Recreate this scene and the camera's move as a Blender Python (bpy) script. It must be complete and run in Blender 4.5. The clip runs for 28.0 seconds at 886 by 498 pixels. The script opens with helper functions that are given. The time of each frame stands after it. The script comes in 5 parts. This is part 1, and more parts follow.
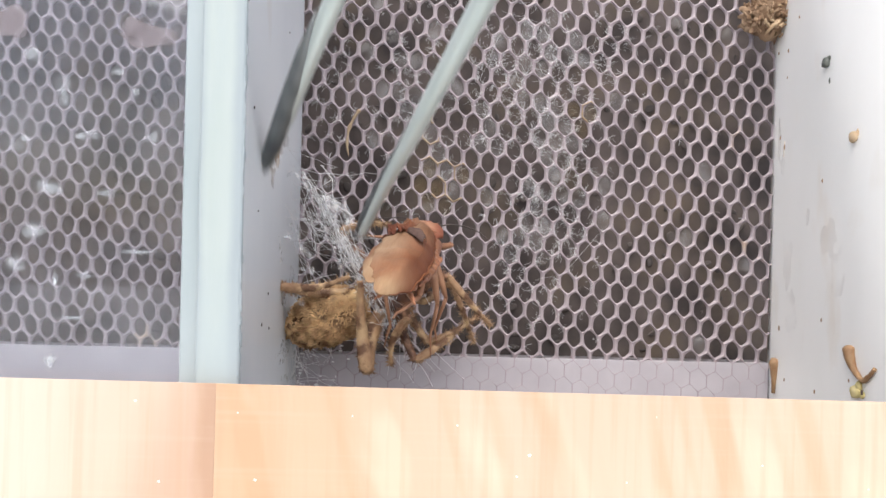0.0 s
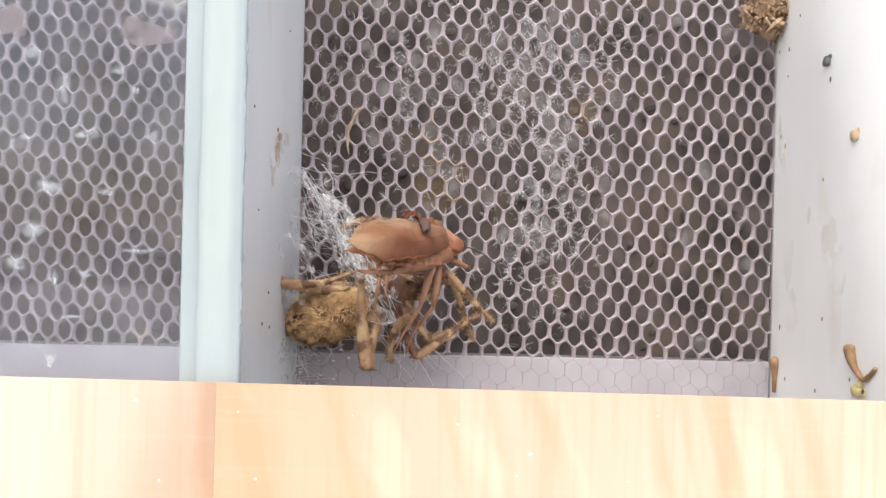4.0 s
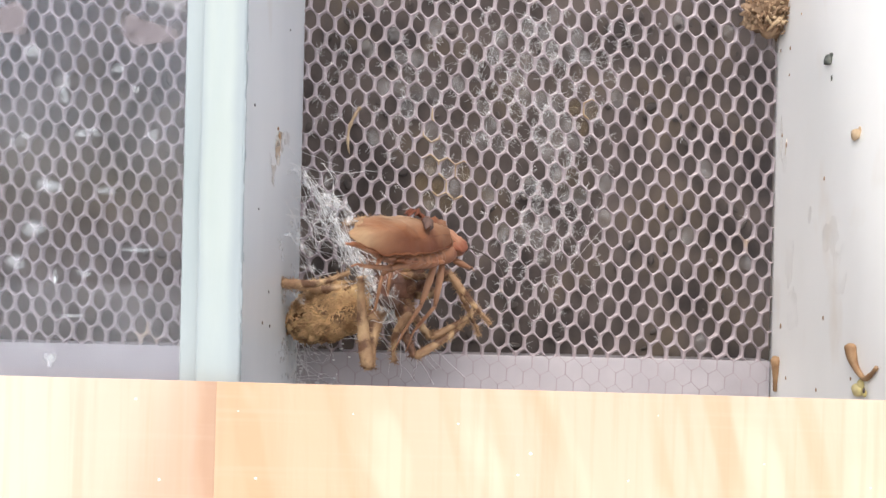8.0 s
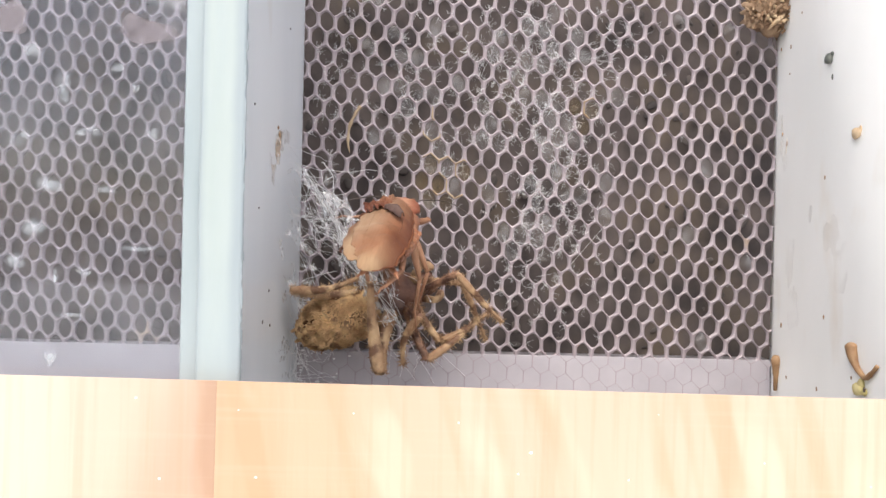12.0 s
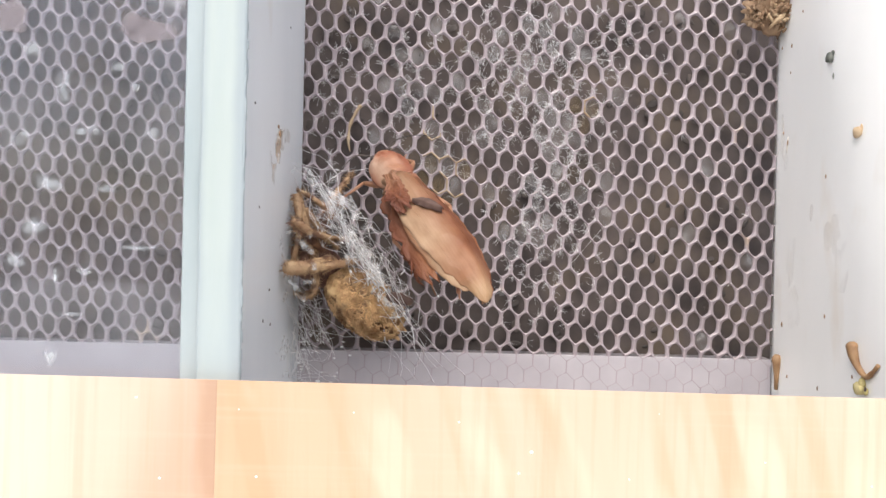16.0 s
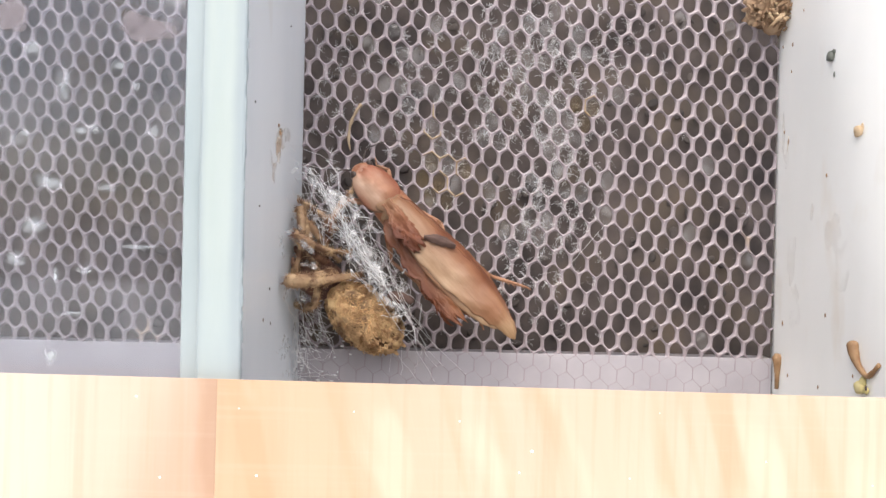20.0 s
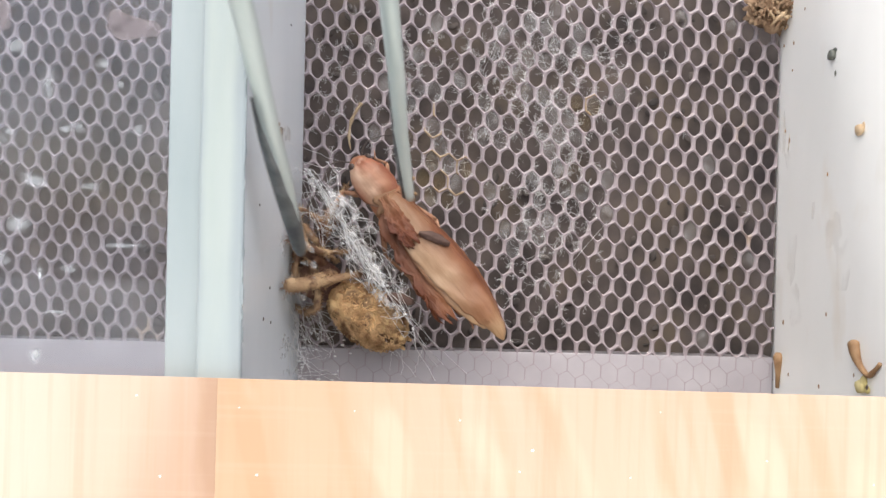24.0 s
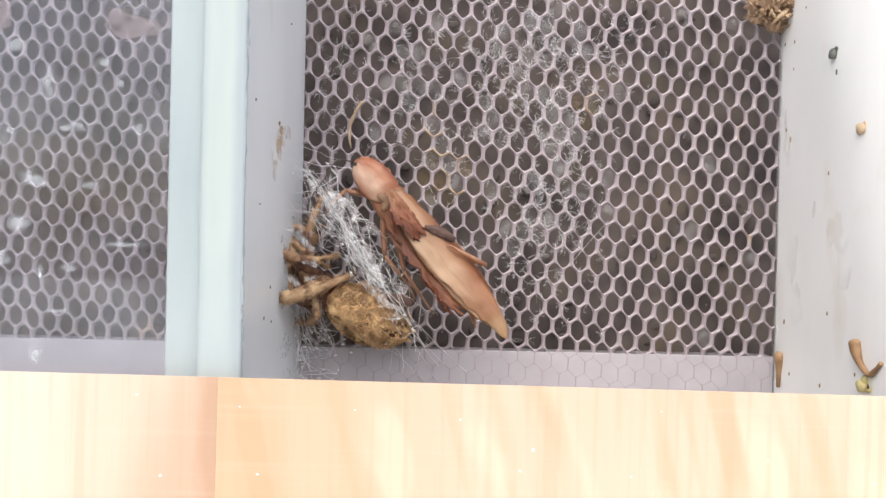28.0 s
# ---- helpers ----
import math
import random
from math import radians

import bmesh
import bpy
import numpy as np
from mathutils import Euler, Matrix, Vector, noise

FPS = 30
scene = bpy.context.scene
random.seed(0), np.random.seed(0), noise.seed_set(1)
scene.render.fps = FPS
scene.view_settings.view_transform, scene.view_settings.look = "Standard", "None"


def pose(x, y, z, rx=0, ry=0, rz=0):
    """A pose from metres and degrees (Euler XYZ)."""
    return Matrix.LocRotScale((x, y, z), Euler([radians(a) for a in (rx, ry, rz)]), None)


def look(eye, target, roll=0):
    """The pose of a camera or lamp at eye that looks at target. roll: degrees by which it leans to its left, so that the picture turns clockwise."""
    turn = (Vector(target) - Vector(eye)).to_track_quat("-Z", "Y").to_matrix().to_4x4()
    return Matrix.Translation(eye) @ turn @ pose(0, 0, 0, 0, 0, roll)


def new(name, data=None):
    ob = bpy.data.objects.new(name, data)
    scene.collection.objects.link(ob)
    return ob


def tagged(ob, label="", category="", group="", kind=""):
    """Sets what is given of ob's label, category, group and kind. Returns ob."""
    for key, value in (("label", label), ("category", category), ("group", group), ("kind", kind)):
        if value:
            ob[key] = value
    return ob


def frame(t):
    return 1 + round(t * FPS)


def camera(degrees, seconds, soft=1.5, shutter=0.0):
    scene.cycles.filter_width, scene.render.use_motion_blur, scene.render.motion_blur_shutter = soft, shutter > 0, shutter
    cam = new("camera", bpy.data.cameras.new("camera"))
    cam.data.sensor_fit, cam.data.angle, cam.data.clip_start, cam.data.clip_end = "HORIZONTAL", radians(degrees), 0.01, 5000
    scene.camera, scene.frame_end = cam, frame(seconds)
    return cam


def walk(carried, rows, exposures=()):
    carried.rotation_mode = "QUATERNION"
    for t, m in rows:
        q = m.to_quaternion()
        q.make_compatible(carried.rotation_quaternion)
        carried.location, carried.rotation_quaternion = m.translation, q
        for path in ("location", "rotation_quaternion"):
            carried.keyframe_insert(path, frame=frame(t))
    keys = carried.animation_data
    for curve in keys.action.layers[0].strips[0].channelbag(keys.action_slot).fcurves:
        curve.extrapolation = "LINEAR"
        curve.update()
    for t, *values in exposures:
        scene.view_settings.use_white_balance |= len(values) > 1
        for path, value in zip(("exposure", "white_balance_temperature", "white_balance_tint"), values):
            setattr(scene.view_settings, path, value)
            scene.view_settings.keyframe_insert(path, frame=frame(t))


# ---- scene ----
MM = 0.001


def mm(x, y, z):
    return Vector((x * MM, y * MM, z * MM))


# ---- camera: close before a small breeding box, sinking very slowly ----
cam = camera(60, 28.0, soft=1.5, shutter=0.4)
CAM_ROWS = ((0.0, -132.35, 0.24, 0.62), (3.0, -132.28, 0.20, 0.48), (6.0, -132.2, 0.12, 0.33), (9.0, -132.1, 0.08, 0.22), (12.0, -132.05, 0.05, 0.08),
            (15.0, -131.98, 0.0, -0.02), (18.0, -131.9, -0.06, -0.18), (21.0, -131.85, -0.1, -0.27), (24.0, -131.75, -0.16, -0.42), (28.0, -131.65, -0.25, -0.58))
walk(cam, [(t, look(mm(0, y, 30), mm(tx, 0, 30 + tz), 1.25)) for t, y, tx, tz in CAM_ROWS],
     exposures=[(0.0, 0.34, 6350, 10.5), (0.3, 0.43, 6480, 10.2), (22.4, 0.41, 6480, 10.2), (23.4, 0.33, 6500, 9.4), (27.1, 0.34, 6500, 9.4), (27.6, 0.40, 6480, 10.2), (28.0, 0.41, 6480, 10.2)])

# ---- light: bright hazy daylight from the front, high and from the side ----
SUN_ELEV, SUN_AZ = 55.0, 187.5
world = bpy.data.worlds.new("sky")
scene.world = world
world.use_nodes = True
wn = world.node_tree
sky = wn.nodes.new("ShaderNodeTexSky")
sky.sky_type, sky.sun_disc = "NISHITA", False
sky.sun_elevation, sky.sun_rotation = radians(SUN_ELEV), radians(SUN_AZ)
sky.dust_density, sky.air_density = 4.0, 1.0
wn.links.new(sky.outputs[0], wn.nodes["Background"].inputs[0])
wn.nodes["Background"].inputs[1].default_value = 0.15
sun_data = bpy.data.lights.new("sun", "SUN")
sun_data.energy, sun_data.angle, sun_data.color = 2.5, radians(80), (1.0, 0.97, 0.92)
sun = new("sun", sun_data)
az, el = radians(SUN_AZ), radians(SUN_ELEV)
to_sun = Vector((math.sin(az) * math.cos(el), math.cos(az) * math.cos(el), math.sin(el)))
sun.matrix_world = look(to_sun, (0, 0, 0))


# ---- materials ----
def mat(name, c1, c2, scale=300.0, rough=0.5, bump=0.15, bscale=1500.0, metal=0.0, stretch=(1, 1, 1), spots=None, spot_scale=150.0,
        spot_at=(0.58, 0.66), translucent=0.0, spec=0.5, bdist=0.0002, mixat=(0.35, 0.65), subsurface=0.0, coat=0.0, lean=0.0, island=False):
    m = bpy.data.materials.new(name)
    m.use_nodes = True
    n, l = m.node_tree.nodes, m.node_tree.links
    b = n["Principled BSDF"]
    co = n.new("ShaderNodeTexCoord")
    mp = n.new("ShaderNodeMapping")
    mp.inputs["Scale"].default_value = stretch
    tilt = n.new("ShaderNodeMapping")
    tilt.inputs["Rotation"].default_value = (0, radians(lean), 0)
    l.new(co.outputs["Object"], tilt.inputs[0])
    l.new(tilt.outputs[0], mp.inputs[0])
    t1 = n.new("ShaderNodeTexNoise")
    t1.inputs["Scale"].default_value, t1.inputs["Detail"].default_value = scale, 6
    l.new(mp.outputs[0], t1.inputs[0])
    r = n.new("ShaderNodeValToRGB")
    r.color_ramp.elements[0].position, r.color_ramp.elements[1].position = mixat
    r.color_ramp.elements[0].color, r.color_ramp.elements[1].color = (*c1, 1), (*c2, 1)
    if island:
        geo = n.new("ShaderNodeNewGeometry")
        mid = n.new("ShaderNodeMath")
        mid.operation, mid.inputs[1].default_value = "MULTIPLY_ADD", 0.6
        shift = n.new("ShaderNodeMath")
        shift.operation, shift.inputs[1].default_value = "SUBTRACT", 0.3
        l.new(geo.outputs["Random Per Island"], mid.inputs[0])
        l.new(t1.outputs[0], shift.inputs[0])
        l.new(shift.outputs[0], mid.inputs[2])
        l.new(mid.outputs[0], r.inputs[0])
    else:
        l.new(t1.outputs[0], r.inputs[0])
    col = r.outputs[0]
    if spots:
        t2 = n.new("ShaderNodeTexNoise")
        t2.inputs["Scale"].default_value, t2.inputs["Detail"].default_value = spot_scale, 4
        l.new(mp.outputs[0], t2.inputs[0])
        r2 = n.new("ShaderNodeValToRGB")
        r2.color_ramp.elements[0].position, r2.color_ramp.elements[1].position = spot_at
        l.new(t2.outputs[0], r2.inputs[0])
        mx = n.new("ShaderNodeMixRGB")
        mx.inputs[2].default_value = (*spots, 1)
        l.new(r2.outputs[0], mx.inputs[0])
        l.new(col, mx.inputs[1])
        col = mx.outputs[0]
    l.new(col, b.inputs["Base Color"])
    b.inputs["Roughness"].default_value, b.inputs["Metallic"].default_value = rough, metal
    b.inputs["Specular IOR Level"].default_value = spec
    b.inputs["Coat Weight"].default_value = coat
    if subsurface:
        b.inputs["Subsurface Weight"].default_value = subsurface
        b.inputs["Subsurface Radius"].default_value = (0.003, 0.002, 0.0015)
        b.inputs["Subsurface Scale"].default_value = 0.5
    if bump:
        t3 = n.new("ShaderNodeTexNoise")
        t3.inputs["Scale"].default_value, t3.inputs["Detail"].default_value = bscale, 5
        l.new(mp.outputs[0], t3.inputs[0])
        bp = n.new("ShaderNodeBump")
        bp.inputs["Strength"].default_value, bp.inputs["Distance"].default_value = bump, bdist
        l.new(t3.outputs[0], bp.inputs["Height"])
        l.new(bp.outputs[0], b.inputs["Normal"])
    if translucent:
        tr = n.new("ShaderNodeBsdfTranslucent")
        ms = n.new("ShaderNodeMixShader")
        ms.inputs[0].default_value = translucent
        l.new(col, tr.inputs[0])
        l.new(b.outputs[0], ms.inputs[1])
        l.new(tr.outputs[0], ms.inputs[2])
        l.new(ms.outputs[0], n["Material Output"].inputs[0])
    return m


def wood_mat(name, ring=False):
    """Pale pine, its grain upright and leaning, with orange streaks; ring: a darker zone along the board's one edge."""
    m = mat(name, (0.60, 0.45, 0.345) if ring else (0.58, 0.415, 0.30), (0.655, 0.53, 0.435) if ring else (0.645, 0.50, 0.39), 60, 0.5, 0.12, 1400, stretch=(1, 1, 0.12), lean=-9 if ring else 12)
    n, l = m.node_tree.nodes, m.node_tree.links
    b = n["Principled BSDF"]
    col = b.inputs["Base Color"].links[0].from_socket
    co, sep = n.new("ShaderNodeTexCoord"), n.new("ShaderNodeSeparateXYZ")
    l.new(co.outputs["Object"], sep.inputs[0])

    def noise_of(scale, stretch, detail=3, lean=0.0, offset=0.0):
        tilt, mp, t = n.new("ShaderNodeMapping"), n.new("ShaderNodeMapping"), n.new("ShaderNodeTexNoise")
        tilt.inputs["Rotation"].default_value, mp.inputs["Scale"].default_value = (0, radians(lean), 0), stretch
        mp.inputs["Location"].default_value = (offset, 0, 0)
        t.inputs["Scale"].default_value, t.inputs["Detail"].default_value = scale, detail
        l.new(co.outputs["Object"], tilt.inputs[0])
        l.new(tilt.outputs[0], mp.inputs[0])
        l.new(mp.outputs[0], t.inputs[0])
        return t.outputs[0]

    def ranged(value, low, high, top):
        r = n.new("ShaderNodeMapRange")
        r.interpolation_type = "SMOOTHSTEP"
        r.inputs[1].default_value, r.inputs[2].default_value, r.inputs[4].default_value = low, high, top
        l.new(value, r.inputs[0])
        return r.outputs[0]

    def blend(fac, a, colour):
        mx = n.new("ShaderNodeMixRGB")
        mx.inputs[2].default_value = (*colour, 1)
        l.new(fac, mx.inputs[0])
        l.new(a, mx.inputs[1])
        return mx.outputs[0]

    def sum_of(a, k, c):
        add = n.new("ShaderNodeMath")
        add.operation, add.inputs[1].default_value = "MULTIPLY_ADD", k
        l.new(a, add.inputs[0])
        l.new(c, add.inputs[2])
        return add.outputs[0]

    if ring:
        # the zone widens downwards
        edge = sum_of(noise_of(500, (1, 1, 0.05)), 0.004, sum_of(sep.outputs[2], -0.36, sep.outputs[0]))
        col = blend(ranged(edge, 0.0410, 0.0495, 0.85), col, (0.50, 0.34, 0.245))
        col = blend(ranged(sum_of(noise_of(420, (1, 1, 0.3)), 0.0025, sep.outputs[0]), 0.0484, 0.0506, 0.75), col, (0.42, 0.262, 0.17))
    else:
        # tanner towards one end, then single orange streaks
        near = sum_of(noise_of(90, (1, 1, 0.2), 2, 12), 0.02, sep.outputs[0])
        col = blend(ranged(near, -0.008, -0.036, 0.75), col, (0.55, 0.355, 0.215))
        col = blend(ranged(noise_of(210, (1, 1, 0.07), 2, 13), 0.5, 0.68, 0.55), col, (0.525, 0.325, 0.19))
        col = blend(ranged(noise_of(130, (1, 1, 0.14), 3, 17, 0.3), 0.54, 0.7, 0.5), col, (0.535, 0.335, 0.20))
        col = blend(ranged(noise_of(150, (1, 1, 0.3), 2, 20, 0.7), 0.56, 0.7, 0.5), col, (0.68, 0.56, 0.43))
    col = blend(ranged(noise_of(900, (1, 1, 0.035)), 0.45, 0.75, 0.36), col, (0.48, 0.32, 0.20))
    # faint saw marks across the grain
    col = blend(ranged(noise_of(1100, (0.03, 1, 1)), 0.5, 0.75, 0.1), col, (0.66, 0.55, 0.44))
    l.new(col, b.inputs["Base Color"])
    return m


def banded(m, x0, near, far, colour):
    """Tint a material with the colour away from x0, softly from near to far, with an uneven border."""
    n, l = m.node_tree.nodes, m.node_tree.links
    b = n["Principled BSDF"]
    col = b.inputs["Base Color"].links[0].from_socket
    co, sep, t, mx, r = (n.new("ShaderNode" + k) for k in ("TexCoord", "SeparateXYZ", "TexNoise", "MixRGB", "MapRange"))
    shift, away, wob = (n.new("ShaderNodeMath") for _ in range(3))
    l.new(co.outputs["Object"], sep.inputs[0])
    l.new(co.outputs["Object"], t.inputs[0])
    t.inputs["Scale"].default_value, t.inputs["Detail"].default_value = 90, 4
    shift.operation, shift.inputs[1].default_value = "SUBTRACT", x0
    away.operation = "ABSOLUTE"
    wob.operation, wob.inputs[1].default_value = "MULTIPLY_ADD", 0.0016
    l.new(sep.outputs[0], shift.inputs[0])
    l.new(shift.outputs[0], away.inputs[0])
    l.new(t.outputs[0], wob.inputs[0])
    l.new(away.outputs[0], wob.inputs[2])
    r.interpolation_type = "SMOOTHSTEP"
    r.inputs[1].default_value, r.inputs[2].default_value = near + 0.0008, far + 0.0008
    l.new(wob.outputs[0], r.inputs[0])
    l.new(r.outputs[0], mx.inputs[0])
    l.new(col, mx.inputs[1])
    mx.inputs[2].default_value = (*colour, 1)
    l.new(mx.outputs[0], b.inputs["Base Color"])


def film_mat(name, colour, low, high, thin, thick, scale=800):
    """A thin film, clear where it is thin."""
    m = bpy.data.materials.new(name)
    m.use_nodes = True
    n, l = m.node_tree.nodes, m.node_tree.links
    b = n["Principled BSDF"]
    b.inputs["Base Color"].default_value, b.inputs["Roughness"].default_value = (*colour, 1), 0.8
    b.inputs["Specular IOR Level"].default_value = 0.1
    clear, ms = n.new("ShaderNodeBsdfTransparent"), n.new("ShaderNodeMixShader")
    co, t, r = n.new("ShaderNodeTexCoord"), n.new("ShaderNodeTexNoise"), n.new("ShaderNodeMapRange")
    t.inputs["Scale"].default_value, t.inputs["Detail"].default_value, t.inputs["Distortion"].default_value = scale, 6, 0.3
    l.new(co.outputs["Object"], t.inputs[0])
    r.inputs[1].default_value, r.inputs[2].default_value, r.inputs[3].default_value, r.inputs[4].default_value = low, high, thin, thick
    l.new(t.outputs[0], r.inputs[0])
    l.new(r.outputs[0], ms.inputs[0])
    l.new(clear.outputs[0], ms.inputs[1])
    l.new(b.outputs[0], ms.inputs[2])
    l.new(ms.outputs[0], n["Material Output"].inputs[0])
    return m


def acrylic_mat():
    """Clear acrylic under a thin, uneven film of dust."""
    m = bpy.data.materials.new("dusty_acrylic")
    m.use_nodes = True
    n, l = m.node_tree.nodes, m.node_tree.links
    b = n["Principled BSDF"]
    b.inputs["Base Color"].default_value = (0.73, 0.765, 0.815, 1)
    b.inputs["Transmission Weight"].default_value, b.inputs["Roughness"].default_value, b.inputs["IOR"].default_value = 1.0, 0.03, 1.49
    film = n.new("ShaderNodeBsdfDiffuse")
    film.inputs[0].default_value = (0.8, 0.82, 0.9, 1)
    co, t = n.new("ShaderNodeTexCoord"), n.new("ShaderNodeTexNoise")
    t.inputs["Scale"].default_value, t.inputs["Detail"].default_value = 90, 5
    l.new(co.outputs["Object"], t.inputs[0])
    r = n.new("ShaderNodeMapRange")
    r.inputs[1].default_value, r.inputs[2].default_value, r.inputs[3].default_value, r.inputs[4].default_value = 0.3, 0.75, 0.0, 0.045
    l.new(t.outputs[0], r.inputs[0])
    ms = n.new("ShaderNodeMixShader")
    l.new(r.outputs[0], ms.inputs[0])
    l.new(b.outputs[0], ms.inputs[1])
    l.new(film.outputs[0], ms.inputs[2])
    l.new(ms.outputs[0], n["Material Output"].inputs[0])
    return m


def wing_mat(name, stops, reach=(-0.010, 0.020), strip=None, rim=(0.30, 0.10, 0.05), rim_at=(0.0026, 0.0050), veins=0.07, clear=0.25, mid=0.0):
    """Membrane whose pigment changes along x through the stops and reddens to the outer rim, with fine lengthwise veins.
    strip: colour, y where it is full and y where it has faded, for a pale inner band, then x where it is full and where it has faded; mid: y from which the rim is counted."""
    m = mat(name, (0.62, 0.525, 0.465), (0.83, 0.835, 0.85), 260, 0.48, 0.0, stretch=(0.5, 1, 1), mixat=(0.3, 0.62), coat=0.04, spec=0.4)
    n, l = m.node_tree.nodes, m.node_tree.links
    b = n["Principled BSDF"]
    blotch = b.inputs["Base Color"].links[0].from_socket
    co, sep, wob = n.new("ShaderNodeTexCoord"), n.new("ShaderNodeSeparateXYZ"), n.new("ShaderNodeTexNoise")
    l.new(co.outputs["Object"], sep.inputs[0])
    wob.inputs["Scale"].default_value, wob.inputs["Detail"].default_value = 170, 4
    l.new(co.outputs["Object"], wob.inputs[0])

    def ranged(value, low, high, jitter, top=1.0):
        add, span = n.new("ShaderNodeMath"), n.new("ShaderNodeMapRange")
        add.operation, add.inputs[1].default_value = "MULTIPLY_ADD", jitter
        l.new(wob.outputs[0], add.inputs[0])
        l.new(value, add.inputs[2])
        span.interpolation_type = "SMOOTHSTEP"
        span.inputs[1].default_value, span.inputs[2].default_value, span.inputs[4].default_value = low + jitter / 2, high + jitter / 2, top
        l.new(add.outputs[0], span.inputs[0])
        return span.outputs[0]

    def mixed(fac, a, colour, blend="MIX"):
        mx = n.new("ShaderNodeMixRGB")
        mx.blend_type = blend
        if fac is None:
            mx.inputs[0].default_value = 1.0
        else:
            l.new(fac, mx.inputs[0])
        l.new(a, mx.inputs[1])
        if isinstance(colour, tuple):
            mx.inputs[2].default_value = (*colour, 1)
        else:
            l.new(colour, mx.inputs[2])
        return mx.outputs[0]

    ramp = n.new("ShaderNodeValToRGB")
    span = n.new("ShaderNodeMapRange")
    span.inputs[1].default_value, span.inputs[2].default_value = reach[0] + 0.003, reach[1] + 0.003
    add = n.new("ShaderNodeMath")
    add.operation, add.inputs[1].default_value = "MULTIPLY_ADD", 0.006
    l.new(wob.outputs[0], add.inputs[0])
    l.new(sep.outputs[0], add.inputs[2])
    l.new(add.outputs[0], span.inputs[0])
    l.new(span.outputs[0], ramp.inputs[0])
    while len(ramp.color_ramp.elements) < len(stops):
        ramp.color_ramp.elements.new(0.5)
    for e, (at, colour) in zip(ramp.color_ramp.elements, stops):
        e.position, e.color = at, (*colour, 1)
    col = ramp.outputs[0]
    if strip:
        amount = ranged(sep.outputs[1], strip[2], strip[1], 0.0016, 0.9)
        if len(strip) > 3:
            less = n.new("ShaderNodeMath")
            less.operation = "MULTIPLY"
            l.new(amount, less.inputs[0])
            l.new(ranged(sep.outputs[0], strip[4], strip[3], 0.005), less.inputs[1])
            amount = less.outputs[0]
        col = mixed(amount, col, strip[0])
    away = n.new("ShaderNodeMath")
    away.operation = "ABSOLUTE"
    off = n.new("ShaderNodeMath")
    off.operation, off.inputs[1].default_value = "SUBTRACT", mid
    l.new(sep.outputs[1], off.inputs[0])
    l.new(off.outputs[0], away.inputs[0])
    col = mixed(ranged(away.outputs[0], rim_at[0], rim_at[1], 0.003, 0.85), col, rim)
    col = mixed(None, col, blotch, "MULTIPLY")
    wv = n.new("ShaderNodeTexWave")
    wv.bands_direction = "Y"
    wv.inputs["Scale"].default_value, wv.inputs["Distortion"].default_value, wv.inputs["Detail"].default_value, wv.inputs["Detail Scale"].default_value = 640, 4, 3, 0.6
    l.new(co.outputs["Object"], wv.inputs[0])
    lines = n.new("ShaderNodeMapRange")
    lines.inputs[1].default_value, lines.inputs[2].default_value, lines.inputs[4].default_value = 0.55, 1.0, veins
    l.new(wv.outputs[1], lines.inputs[0])
    col = mixed(lines.outputs[0], col, rim)
    l.new(col, b.inputs["Base Color"])
    bp = n.new("ShaderNodeBump")
    bp.inputs["Strength"].default_value, bp.inputs["Distance"].default_value = 0.06, 0.0002
    l.new(wv.outputs[1], bp.inputs["Height"])
    l.new(bp.outputs[0], b.inputs["Normal"])
    tr, ms = n.new("ShaderNodeBsdfTranslucent"), n.new("ShaderNodeMixShader")
    ms.inputs[0].default_value = clear
    l.new(col, tr.inputs[0])
    l.new(b.outputs[0], ms.inputs[1])
    l.new(tr.outputs[0], ms.inputs[2])
    l.new(ms.outputs[0], n["Material Output"].inputs[0])
    return m


WALL = mat("white_plastic", (0.87, 0.88, 0.85), (0.93, 0.935, 0.91), 60, 0.32, 0.05, 700, stretch=(1, 1, 0.4), spots=(0.77, 0.71, 0.61), spot_scale=110,
           spot_at=(0.60, 0.88))
DIVIDER = mat("grey_white_plastic", (0.73, 0.775, 0.81), (0.81, 0.845, 0.87), 60, 0.3, 0.05, 700, stretch=(1, 1, 0.25), spots=(0.6, 0.52, 0.42), spot_scale=80,
              spot_at=(0.62, 0.82))
NET = mat("pinkish_white_net", (0.312, 0.265, 0.281), (0.388, 0.333, 0.352), 120, 0.45, 0.1, 2500, spots=(0.5, 0.36, 0.22), spot_scale=110, spot_at=(0.66, 0.78))
FRAME = mat("pale_pink_frame", (0.385, 0.36, 0.385), (0.435, 0.41, 0.435), 150, 0.4, 0.05, 1200)
BEHIND = mat("grey_brown_backing", (0.058, 0.047, 0.046), (0.155, 0.127, 0.116), 110, 0.9, 0.3, 500, spots=(0.20, 0.155, 0.11), spot_scale=85, spot_at=(0.5, 0.85))
FLOOR = mat("grey_plastic", (0.25, 0.23, 0.21), (0.33, 0.31, 0.28), 120, 0.6, 0.1, 800)
PINE = wood_mat("pine")
PINE_RING = wood_mat("pine_with_dark_ring", True)
ACRYLIC = acrylic_mat()
STILE = mat("milky_acrylic_edge", (0.30, 0.36, 0.375), (0.40, 0.45, 0.46), 55, 0.3, 0.1, 600, stretch=(1.5, 1, 0.3))
STILE_CORE = mat("yellowed_acrylic_core", (0.37, 0.43, 0.415), (0.49, 0.54, 0.52), 45, 0.35, 0.12, 600, stretch=(1.8, 1, 0.3), spots=(0.36, 0.42, 0.435), spot_scale=60, spot_at=(0.45, 0.7))
